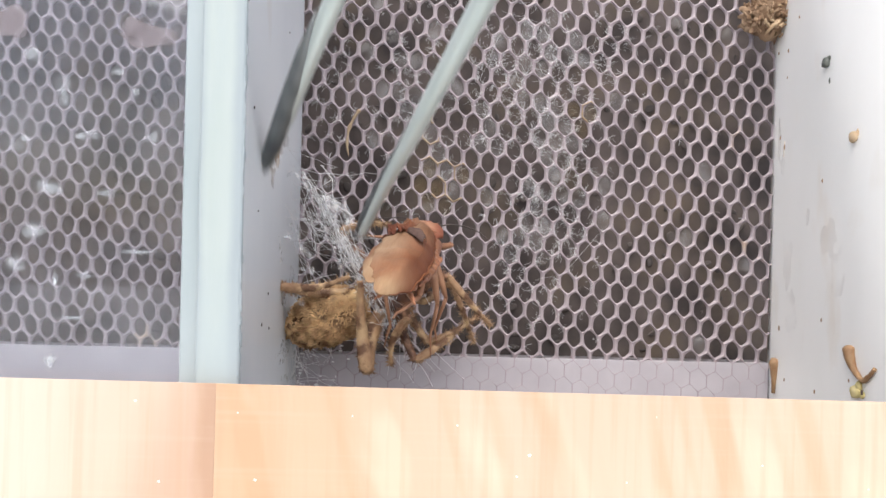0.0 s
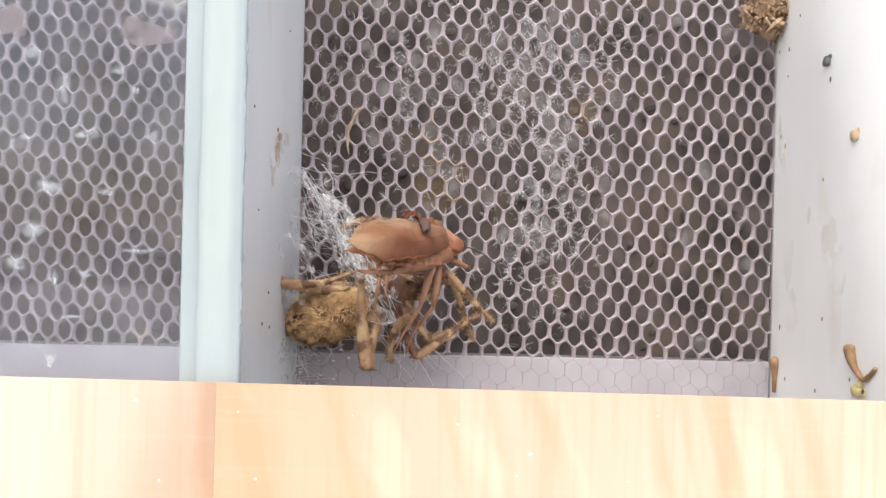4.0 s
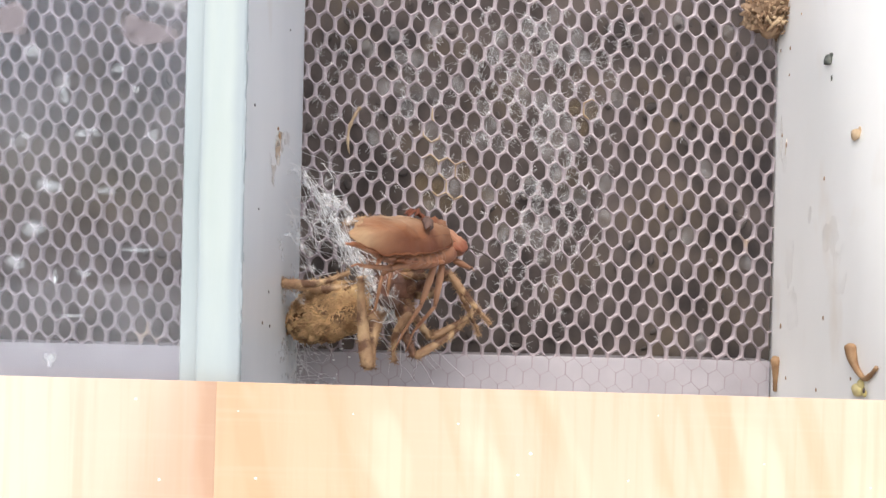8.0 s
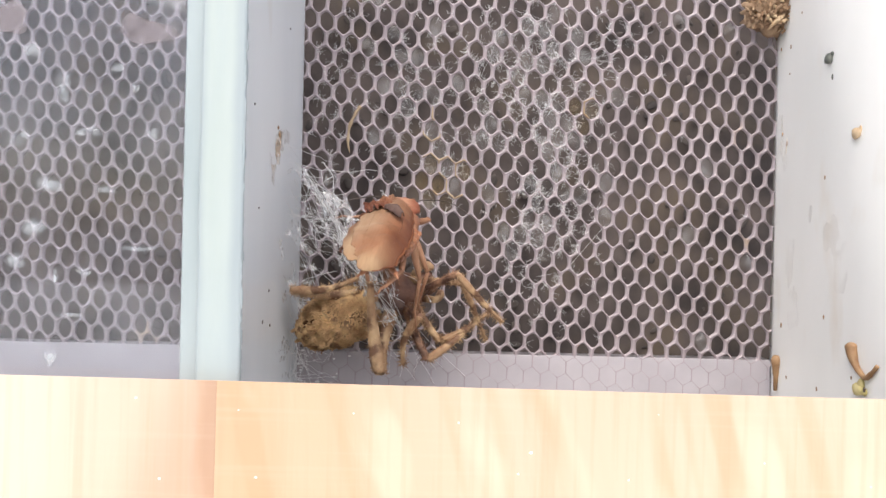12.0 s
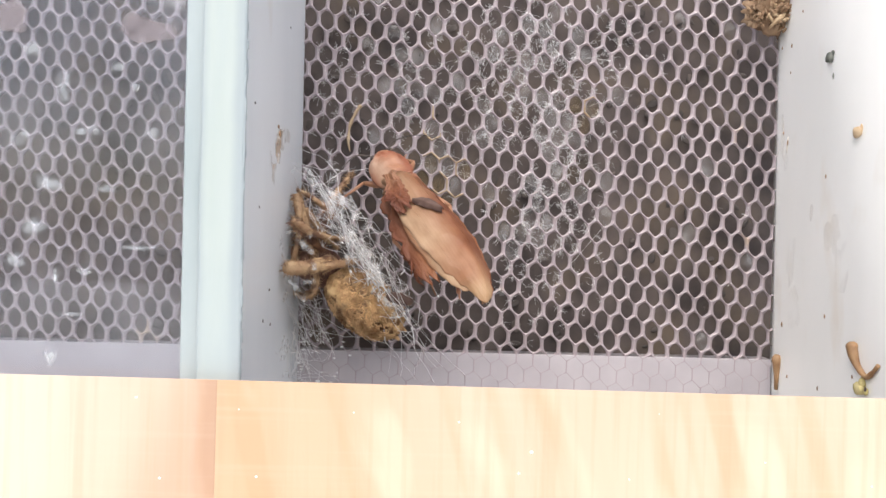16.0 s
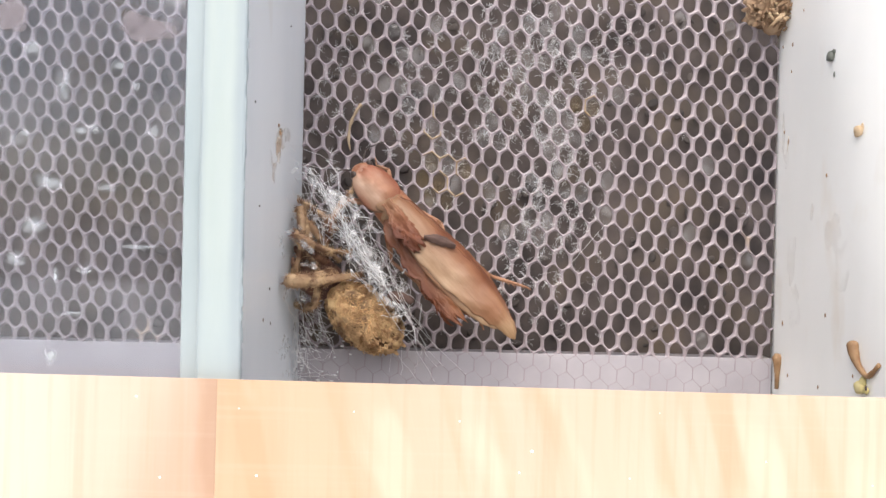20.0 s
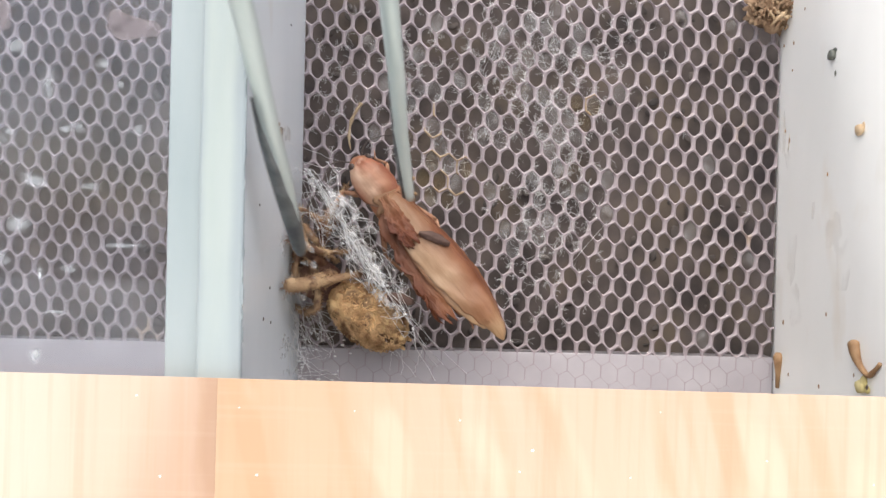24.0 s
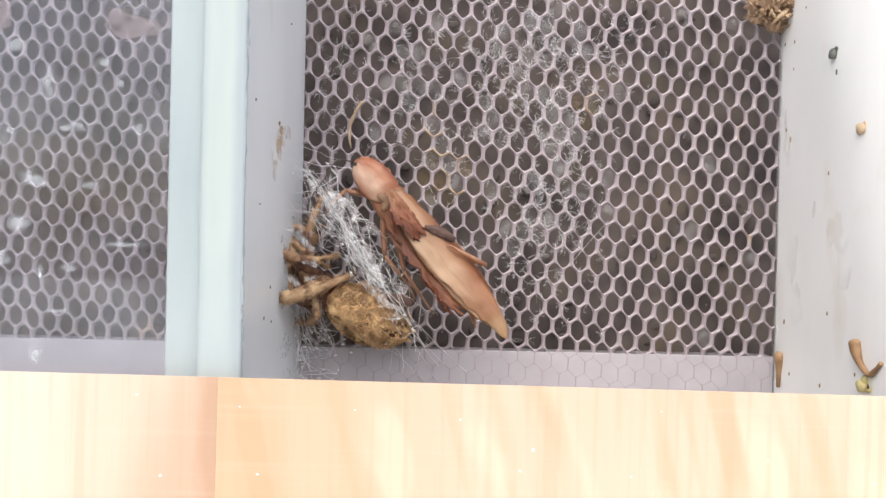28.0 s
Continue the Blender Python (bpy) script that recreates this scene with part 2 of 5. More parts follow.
banded(STILE_CORE, -0.0259, 0.0010, 0.0024, (0.315, 0.365, 0.385))
STEEL = mat("brushed_steel", (0.50, 0.575, 0.55), (0.70, 0.755, 0.725), 260, 0.4, 0.12, 1800, metal=0.55, stretch=(1, 1, 0.1), spots=(0.32, 0.29, 0.22), spot_scale=160,
            spot_at=(0.6, 0.74))
PRONG_SHADE = mat("shaded_steel", (0.10, 0.11, 0.115), (0.22, 0.235, 0.235), 300, 0.4, 0.5, 2500, metal=0.6)
WING = wing_mat("tan_wing", ((0.0, (0.40, 0.19, 0.10)), (0.2, (0.46, 0.24, 0.135)), (0.34, (0.32, 0.125, 0.062)), (0.55, (0.40, 0.185, 0.095)), (0.85, (0.42, 0.205, 0.105)), (1.0, (0.55, 0.36, 0.20))),
                strip=((0.62, 0.43, 0.27), -0.0030, 0.0022, 0.0065, 0.0165), rim=(0.215, 0.07, 0.034), rim_at=(0.0024, 0.0048), mid=-0.0012)
WING_DARK = wing_mat("brown_wing", ((0.0, (0.30, 0.12, 0.06)), (0.35, (0.22, 0.08, 0.038)), (0.7, (0.38, 0.155, 0.066)), (1.0, (0.30, 0.10, 0.045))), rim=(0.20, 0.062, 0.03), rim_at=(0.0048, 0.0070), veins=0.35, clear=0.35)
WING_CRUMPLED = wing_mat("crumpled_brown_wing", ((0.0, (0.50, 0.28, 0.165)), (0.14, (0.38, 0.155, 0.08)), (0.36, (0.23, 0.075, 0.04))), rim=(0.17, 0.05, 0.027), rim_at=(0.0022, 0.0042), veins=0.25)
WING_PALE = wing_mat("cream_wing", ((0.0, (0.44, 0.28, 0.17)), (0.35, (0.54, 0.37, 0.225)), (0.7, (0.54, 0.38, 0.23)), (1.0, (0.48, 0.29, 0.155))), rim=(0.30, 0.125, 0.06), rim_at=(0.0030, 0.0050))
SHIELD = wing_mat("red_brown_shield", ((0.0, (0.24, 0.06, 0.032)), (0.28, (0.44, 0.16, 0.085)), (0.55, (0.55, 0.29, 0.18)), (0.8, (0.54, 0.28, 0.17)), (1.0, (0.38, 0.135, 0.075))), (-0.019, -0.009), rim=(0.30, 0.085, 0.043),
                  strip=((0.62, 0.43, 0.31), -0.0022, 0.0002), rim_at=(0.0019, 0.0038), mid=-0.0008, veins=0.05, clear=0.12)
CHITIN = mat("amber_chitin", (0.26, 0.10, 0.055), (0.43, 0.20, 0.105), 260, 0.32, 0.2, 1600)
DARK = mat("dark_chitin", (0.035, 0.025, 0.02), (0.09, 0.06, 0.05), 300, 0.3, 0.1, 1500)
FLAP = mat("grey_brown_membrane", (0.07, 0.042, 0.036), (0.15, 0.097, 0.08), 400, 0.7, 0.3, 1500, spec=0.2)
LEG = mat("straw_brown_leg", (0.23, 0.10, 0.05), (0.40, 0.21, 0.12), 300, 0.45, 0.2, 1800)
SPIDER_FUR = mat("mottled_brown_fur", (0.44, 0.26, 0.12), (0.70, 0.49, 0.25), 420, 0.85, 0.9, 2200, spots=(0.12, 0.06, 0.03), spot_scale=260, spot_at=(0.50, 0.62))
SPIDER_HAIR = mat("straw_hair", (0.40, 0.215, 0.10), (0.88, 0.62, 0.335), 480, 0.65, 0.0, mixat=(0.36, 0.62), translucent=0.25, spots=(0.22, 0.11, 0.05), spot_scale=330, spot_at=(0.54, 0.64))
SPIDER_LEG = mat("banded_leg", (0.31, 0.175, 0.095), (0.56, 0.385, 0.22), 260, 0.6, 0.8, 2000, spots=(0.16, 0.08, 0.042), spot_scale=420, spot_at=(0.52, 0.64))
SPIDER_RED = mat("red_brown_carapace", (0.09, 0.038, 0.028), (0.20, 0.095, 0.06), 350, 0.6, 0.9, 1500)
SPIDER_THIGH = mat("dark_brown_thigh", (0.15, 0.07, 0.045), (0.36, 0.20, 0.115), 300, 0.6, 0.8, 2000, spots=(0.09, 0.04, 0.025), spot_scale=380, spot_at=(0.5, 0.62))
SILK = mat("white_silk", (0.86, 0.86, 0.87), (0.95, 0.95, 0.95), 500, 0.35, 0.0, translucent=0.2, island=True, mixat=(0.2, 0.7))
FILM = film_mat("silk_film", (0.85, 0.85, 0.86), 0.38, 0.78, 0.0, 0.24, 420)
GAUZE = film_mat("dense_silk", (0.92, 0.92, 0.92), 0.42, 0.72, 0.0, 0.42)
HAZE = film_mat("dust_haze", (0.62, 0.66, 0.70), 0.3, 0.75, 0.01, 0.22)
SMEAR_PANE = film_mat("lilac_smear", (0.30, 0.27, 0.29), 0.2, 0.6, 0.28, 0.48)
DUST = mat("white_dust", (0.50, 0.53, 0.57), (0.66, 0.69, 0.72), 700, 0.9, 0.5, 3000)
RESIDUE = mat("dried_ochre_residue", (0.31, 0.22, 0.13), (0.42, 0.32, 0.21), 300, 0.5, 0.3, 2000)
DROPPING = mat("brown_dropping", (0.24, 0.13, 0.06), (0.40, 0.25, 0.13), 500, 0.6, 0.5, 2500)
TAN = mat("tan_dropping", (0.36, 0.24, 0.13), (0.56, 0.42, 0.27), 500, 0.7, 0.4, 2500)
YELLOW = mat("yellow_crumb", (0.50, 0.42, 0.16), (0.64, 0.55, 0.28), 500, 0.7, 0.4, 2500)
BLACK = mat("dark_grey_speck", (0.05, 0.06, 0.05), (0.14, 0.15, 0.13), 600, 0.5, 0.4, 2500)
DEBRIS = mat("debris_brown", (0.21, 0.12, 0.065), (0.43, 0.30, 0.19), 350, 0.8, 0.6, 2500, island=True, mixat=(0.2, 0.9))
LITTER = mat("litter_grey_brown", (0.08, 0.068, 0.065), (0.17, 0.145, 0.13), 200, 0.9, 0.5, 2000, island=True, mixat=(0.15, 0.95))
SMEAR_PALE = mat("pale_brown_smear", (0.66, 0.57, 0.46), (0.78, 0.72, 0.63), 600, 0.6, 0.2, 2500)


# ---- building helpers, in millimetres ----
class Shape:
    def __init__(self):
        self.v, self.f = [], []

    def add(self, verts, faces):
        k = len(self.v)
        self.v += [tuple(p) for p in verts]
        self.f += [tuple(i + k for i in f) for f in faces]
        return self

    def box(self, x0, x1, y0, y1, z0, z1, bevel=0.3):
        bm = bmesh.new()
        bmesh.ops.create_cube(bm, size=1)
        for p in bm.verts:
            p.co = ((x0 + x1) / 2 + p.co.x * (x1 - x0), (y0 + y1) / 2 + p.co.y * (y1 - y0), (z0 + z1) / 2 + p.co.z * (z1 - z0))
        if bevel:
            bmesh.ops.bevel(bm, geom=bm.edges[:], offset=bevel, segments=2, affect="EDGES", profile=0.5)
        bm.verts.index_update()
        self.add([p.co[:] for p in bm.verts], [[q.index for q in f.verts] for f in bm.faces])
        bm.free()
        return self

    def tube(self, pts, radii, sides=6, flat=1.0, cap=True):
        pts = [Vector(p) for p in pts]
        rings, n = [], len(pts)
        up = Vector((0.31, 0.22, 0.92)).normalized()
        for i, p in enumerate(pts):
            d = (pts[min(i + 1, n - 1)] - pts[max(i - 1, 0)]).normalized()
            a = d.cross(up)
            a = (a if a.length > 0.05 else d.cross(Vector((1, 0, 0)))).normalized()
            b = d.cross(a)
            r = radii[i] if isinstance(radii, (list, tuple)) else radii
            rings.append([p + (a * math.cos(2 * math.pi * k / sides) + b * flat * math.sin(2 * math.pi * k / sides)) * r for k in range(sides)])
        faces = [(i * sides + k, i * sides + (k + 1) % sides, (i + 1) * sides + (k + 1) % sides, (i + 1) * sides + k) for i in range(n - 1) for k in range(sides)]
        if cap:
            faces += [tuple(range(sides))[::-1], tuple((n - 1) * sides + k for k in range(sides))]
        return self.add([q for r in rings for q in r], faces)

    def blob(self, c, r, nu=14, nv=9, rough=0.0, seed=0.0, freq=0.5, turn=None):
        verts = []
        for i in range(nv + 1):
            th = math.pi * i / nv
            for k in range(nu):
                ph = 2 * math.pi * k / nu
                d = Vector((math.cos(th), math.sin(th) * math.cos(ph), math.sin(th) * math.sin(ph)))
                s = 1 + (rough * noise.noise(Vector((d.x * r[0], d.y * r[1], d.z * r[2])) * freq + Vector((seed, seed * 0.7, 3))) if rough else 0)
                p = Vector((d.x * r[0] * s, d.y * r[1] * s, d.z * r[2] * s))
                if turn is not None:
                    p = turn @ p
                verts.append(p + Vector(c))
        faces = [(i * nu + k, i * nu + (k + 1) % nu, (i + 1) * nu + (k + 1) % nu, (i + 1) * nu + k) for i in range(nv) for k in range(nu)]
        return self.add(verts, faces)

    def shell(self, fn, nu, nv, thick):
        """A thin curved plate: fn(u, v) gives its upper face, u and v from 0 to 1."""
        top = [Vector(fn(i / nu, k / nv)) for i in range(nu + 1) for k in range(nv + 1)]
        low = [p - Vector((0, 0, thick)) for p in top]
        w, n = nv + 1, len(top)
        faces = []
        for i in range(nu):
            for k in range(nv):
                q = (i * w + k, (i + 1) * w + k, (i + 1) * w + k + 1, i * w + k + 1)
                faces += [q, tuple(j + n for j in reversed(q))]
        rim = [k for k in range(w)] + [i * w + nv for i in range(1, nu + 1)] + [nu * w + k for k in range(nv - 1, -1, -1)] + [i * w for i in range(nu - 1, 0, -1)]
        faces += [(rim[j], rim[(j + 1) % len(rim)], rim[(j + 1) % len(rim)] + n, rim[j] + n) for j in range(len(rim))]
        return self.add(top + low, faces)


def mesh_of(name, shape, material, smooth=True):
    me = bpy.data.meshes.new(name)
    me.from_pydata([(x * MM, y * MM, z * MM) for x, y, z in shape.v], [], shape.f)
    me.materials.append(material)
    if smooth:
        me.polygons.foreach_set("use_smooth", [True] * len(me.polygons))
    me.update()
    return me


def part(name, shape, material, parent=None, label="", smooth=True, at=None):
    ob = new(name, mesh_of(name, shape, material, smooth))
    if at is not None:
        ob.matrix_basis = Matrix.Translation(mm(*at))
    if parent is not None:
        ob.parent = parent
    return tagged(ob, label)


def thing(name, label, category, group="", kind="", at=(0, 0, 0)):
    ob = new(name)
    ob.empty_display_size = 0.003
    ob.location = mm(*at)
    return tagged(ob, label, category, group, kind)


def bent(points, per=5):
    """A smooth line through the points."""
    pts = [Vector(p) for p in points]
    ext = [2 * pts[0] - pts[1]] + pts + [2 * pts[-1] - pts[-2]]
    out = []
    for i in range(1, len(ext) - 2):
        a, b, c, d = ext[i - 1:i + 3]
        for k in range(per):
            s = k / per
            out.append(0.5 * (2 * b + (c - a) * s + (2 * a - 5 * b + 4 * c - d) * s * s + (3 * b - a - 3 * c + d) * s ** 3))
    return out + [pts[-1]]


rng = random.Random(7)

# ---- the box ----
X_DIV, X_RIGHT = -24.6, 56.8
TABLE = mat("pale_grey_table", (0.55, 0.55, 0.54), (0.62, 0.62, 0.6), 40, 0.6, 0.1, 300)
table = part("ground", Shape().add([(-500, -520, -0.2), (500, -520, -0.2), (500, 480, -0.2), (-500, 480, -0.2), (-500, -520, -12), (500, -520, -12), (500, 480, -12), (-500, 480, -12)],
                                    [(0, 1, 2, 3), (7, 6, 5, 4), (0, 4, 5, 1), (1, 5, 6, 2), (2, 6, 7, 3), (3, 7, 4, 0)]), TABLE, smooth=False)
tagged(table, "grey table surface under the box", "table", kind="structure")
tagged(part("floor", Shape().box(-120, 82, -44.2, 30, 0, 2.6, 0.3), FLOOR, smooth=False), "grey plastic floor of the box", "floor", kind="structure")


def wall_x(y, z):
    """Inner face of the side wall: a made-up outward flare to the front, more so higher up, brightens it there."""
    start = -33.0 + 0.36 * (min(z, 80) - 10)
    return X_RIGHT + 0.0105 * max(0.0, start - y) ** 2


s = Shape()
ys, zs = [0.5 - 1.5 * k for k in range(40)], [2.6 + 101.4 * k / 24 for k in range(25)]
s.add([(wall_x(y, z), y, z) for y in ys for z in zs] + [(wall_x(y, z) + 5.2, y, z) for y in ys for z in zs],
      [q for a in range(39) for b in range(24) for q in ((a * 25 + b, a * 25 + b + 1, a * 25 + b + 26, a * 25 + b + 25), (1000 + a * 25 + b + 25, 1000 + a * 25 + b + 26, 1000 + a * 25 + b + 1, 1000 + a * 25 + b))]
      + [q for b in range(24) for q in ((b + 1, b, 1000 + b, 1001 + b), (975 + b, 976 + b, 1976 + b, 1975 + b))]
      + [q for a in range(39) for q in ((a * 25, a * 25 + 25, 1025 + a * 25, 1000 + a * 25), (a * 25 + 49, a * 25 + 24, 1024 + a * 25, 1049 + a * 25))])
tagged(part("wall_east", s, WALL), "white plastic side wall with brown stains", "wall", kind="structure")
tagged(part("wall_west", Shape().box(-120, -115, -38, 26, 2.6, 104, 0.4), WALL, smooth=False), "white plastic side wall", "wall", kind="structure")
tagged(part("divider_wall", Shape().box(-28.6, X_DIV, -42, 0.6, 2.6, 104, 0.35), DIVIDER, smooth=False),
       "grey-white plastic partition between two chambers", "partition", kind="structure")
# side and top panels, out of view, added to shut light out behind the net
tagged(part("light_block_side", Shape().box(78, 82, 0.6, 8.9, 2.6, 140, 0.3), FLOOR, smooth=False), "unseen grey panel added to keep side light from behind the mesh", "wall", kind="structure")
tagged(part("light_block_top", Shape().box(-120, 82, 3.6, 13, 140.1, 142, 0.3), BEHIND, smooth=False), "unseen dark cover added to keep top light from behind the mesh", "wall", kind="structure")
tagged(part("wall_north", Shape().box(-120, 82, 9, 13, 2.6, 140, 0.3), BEHIND, smooth=False), "mottled grey-brown backing behind the mesh", "wall", kind="structure")

s = Shape()
for k in range(240):
    c = Vector((rng.uniform(-60, 56), rng.uniform(7.2, 8.9), rng.uniform(10, 82)))
    r = rng.uniform(0.3, 1.3)
    s.blob(c, (r, rng.uniform(0.1, 0.25), r * rng.uniform(0.3, 1.0)), 7, 5, 0.5, k, 0.9, Euler((0, rng.uniform(0, 3), 0)).to_matrix())
tagged(part("litter_bits", s, LITTER), "grey and brown litter clinging behind the net", "litter", kind="stuff")

# frame of the openings, behind the net
back_frame = thing("back_frame", "pale pink plastic frame behind the mesh", "frame", kind="structure")
part("lower_rail", Shape().box(-26.6, 56.7, -0.302, 3.4, 2.7, 12.2, 0.08), FRAME, back_frame, smooth=False)
part("lower_rail", Shape().box(-114.9, -26.7, -0.42, 3.4, 2.7, 12.7, 0.1), FRAME, back_frame, smooth=False)
part("upper_rail", Shape().box(-114.9, 56.7, 0.55, 3.4, 96, 103.9, 0.15), FRAME, back_frame, smooth=False)

# ---- honeycomb net ----
# rows of the two chambers do not quite line up: steps along and down a row, and one hole's middle
NET_RIGHT = ((2.877, -0.515), (1.392, -3.252), (41.95, 21.56))
NET_LEFT = ((2.885, -0.462), (1.401, -3.270), (-57.2, 23.09))


def net_cells(lattice, x0, x1, z0, z1):
    (ax, az), (bx, bz), (ox, oz) = lattice
    for i in range(-75, 75):
        for j in range(-45, 45):
            x, z = ox + i * ax + j * bx, oz + i * az + j * bz
            if x0 <= x <= x1 and z0 <= z <= z1:
                yield x, z


def loops(lattice):
    """Outline of one cell along the middle of the struts, and of its rounded, upright hole."""
    a, b = Vector(lattice[0]), Vector(lattice[1])
    c = b - a
    corners = [(a + b) / 3, (b + c) / 3, (c - a) / 3, -(a + b) / 3, -(b + c) / 3, (a - c) / 3]
    rim, hole = [], []
    for i in range(6):
        a, b = corners[i], corners[(i + 1) % 6]
        rim += [a, a.lerp(b, 0.3), a.lerp(b, 0.7)]
    for p in rim:
        an = math.atan2(p.y / 1.75, p.x / 1.17)
        hole.append(p * 0.32 + Vector((math.cos(an) * 0.66, math.sin(an) * 1.10)))
    return rim, hole


OUT, HOLE = loops(NET_RIGHT)
OUT_LEFT, HOLE_LEFT = loops(NET_LEFT)


def net_ring(s, x, z, y=0.0, rim=OUT, hole=HOLE):
    n, verts = len(rim), []
    wide, tall, skew, turn = rng.gauss(1, 0.03), rng.gauss(1, 0.025), rng.gauss(0, 0.05), rng.gauss(0, 0.03)
    for loop, dy in ((rim, -0.34), (hole, -0.2), (hole, 0.25)):
        for p in loop:
            q = p if loop is rim else Vector((p.x * wide + p.y * (skew + turn), p.y * tall - p.x * turn))
            verts.append((x + q.x, y + dy, z + q.y))
    faces = []
    for k in range(n):
        m = (k + 1) % n
        faces += [(k, m, n + m, n + k), (n + k, n + m, 2 * n + m, 2 * n + k)]
    s.add(verts, faces)


net = Shape()
for x, z in net_cells(NET_RIGHT, -27.5, 57.6, 5.5, 92):
    net_ring(net, x, z)
tagged(part("honeycomb_net", net, NET), "pinkish-white plastic net with honeycomb holes", "net", kind="structure")
net = Shape()
for x, z in net_cells(NET_LEFT, -114, -28.4, 5.5, 92):
    net_ring(net, x, z, rim=OUT_LEFT, hole=HOLE_LEFT)
tagged(part("honeycomb_net", net, NET), "pinkish-white plastic net with honeycomb holes", "net", kind="structure")

# ---- wooden front rail ----
front_rail = thing("front_rail", "pale pine front rail of edge-glued boards", "rail", kind="structure")
for x0, x1, wood, label in ((-25.0, 75.0, PINE, ""), (-125.0, -25.002, PINE_RING, "pale board with a darker growth ring at its edge")):
    s = Shape().box(x0 - (x0 + x1) / 2, (x1 - x0) / 2, -0.8, 0.8, -7.95, 6.65, 0.03)
    s.v = [(x, y, z - (0.9 if z > 6 and y > 0.2 else 0)) for x, y, z in s.v]
    part("board", s, wood, front_rail, label, smooth=False, at=((x0 + x1) / 2, -45.2, 7.85))

front_rail.matrix_basis = Matrix.Translation(mm(15, 0, 14.5)) @ pose(0, 0, 0, 0, 0.36, 0) @ Matrix.Translation(mm(-15, 0, -14.5))

# ---- sliding door: dusty acrylic with a milky edge strip ----
door = thing("sliding_door", "clear dusty acrylic sliding door with a milky white edge strip", "door")
part("pane", Shape().box(-116, -30.15, -43.2, -42.4, 3.2, 100, 0.15), ACRYLIC, door, "clear acrylic pane with a film of dust", smooth=False).visible_shadow = False
part("edge_strip", Shape().box(-30.2, -25.7, -43.32, -42.3, 3.2, 100, 0.25), STILE, door, "milky bluish-white edge strip", smooth=False)
# fixed guide on the front of the partition, over the door's edge
guide = tagged(part("door_guide", Shape().box(-28.1, -22.95, -44.2, -43.5, 3.2, 104, 0.3), STILE_CORE, smooth=False), "greenish white plastic guide strip over the door's edge", "guide", kind="structure")
part("guide_back", Shape().box(-25.5, -24.7, -43.5, -41.9, 3.2, 104, 0), STILE_CORE, guide, smooth=False)
chips = Shape()
for k in range(110):
    z = rng.uniform(14, 99)
    chips.blob((-23.05 + rng.uniform(-0.15, 0.1), -43.9 + rng.uniform(-0.2, 0.3), z), (rng.uniform(0.06, 0.17), rng.uniform(0.12, 0.22), rng.uniform(0.4, 1.6)), 6, 4, 0.5, k, 2)
part("chipped_edge", chips, STILE_CORE, guide, "rough chipped white cut edge", smooth=False)


def smudge(x, z, w, h, material=None, label="hazy white dust smudge"):
    """Thin layers of dust, each smaller than the last, so that the edge fades."""
    s = Shape()
    seed = x * 1.3 + z
    for layer in range(5):
        f, y = 1.15 - 0.21 * layer, -43.225 - 0.006 * layer
        loop = []
        for k in range(20):
            an = 2 * math.pi * k / 20
            r = f * (1 + 0.55 * noise.noise(Vector((math.cos(an) * 1.3, math.sin(an) * 1.3, seed + 0.35 * layer))))
            loop.append((x + math.cos(an) * r * w / 2, y, z + math.sin(an) * r * h / 2))
        s.add(loop + [(x, y, z)], [(k, (k + 1) % 20, 20) for k in range(20)])
    part("dust_smudge", s, material or HAZE, door, label)


for x, z, w, h in ((-44.1, 47.9, 1.6, 2.8), (-43.7, 46.8, 1.2, 1.6), (-41.1, 42.8, 2.4, 1.0), (-42.0, 42.6, 1.6, 0.7), (-49.9, 41.4, 2.0, 0.9), (-48.6, 42.2, 1.0, 0.8),
                   (-44.8, 25.8, 0.7, 1.6), (-35.6, 29.3, 4.2, 0.5), (-36.0, 47.9, 1.0, 0.9), (-33.9, 42.7, 1.6, 1.2), (-49.6, 27.7, 2.2, 1.6), (-41.4, 26.5, 1.4, 1.0),
                   (-38.0, 50.2, 1.5, 0.9), (-47.4, 31.6, 2.4, 2.0), (-46.0, 36.5, 3.0, 1.4), (-39.0, 36.0, 2.4, 0.8), (-48.0, 52.0, 2.0, 1.5), (-42.8, 21.5, 3.4, 0.5)):
    smudge(x, z, w, h)
smudge(-45.1, 16.6, 1.5, 2.0)
smudge(-45.1, 16.5, 0.6, 0.9, DUST, "white dust fleck")
smudge(-44.8, 25.6, 0.3, 0.8, DUST, "white dust fleck")
smudge(-34.7, 54.5, 5.4, 2.6, SMEAR_PANE, "pale lilac dried smear on the pane")
smudge(-36.2, 55.2, 3.0, 2.2, SMEAR_PANE, "pale lilac dried smear on the pane")
smudge(-50.6, 55.6, 3.6, 3.6, SMEAR_PANE, "pale lilac dried smear on the pane")

# ---- droppings and specks ----


def on_wall(name, label, category, blobs, material, group=""):
    s = Shape()
    for k, (c, r) in enumerate(blobs):
        s.blob(c, r, 10, 7, 0.35, k + len(name), 1.2)
    return tagged(part(name, s, material), label, category, group)


W = X_RIGHT
on_wall("fly_speck", "dark grey dropping stuck to the white wall", "dropping",
        [((wall_x(-18.4, 59.5) - 0.3, -18.4, 59.5), (0.5, 0.75, 0.8)), ((wall_x(-18.7, 60.1) - 0.1, -18.7, 60.1), (0.2, 0.5, 0.4)), ((W - 0.05, -19.2, 56.6), (0.1, 0.2, 0.5))], BLACK)
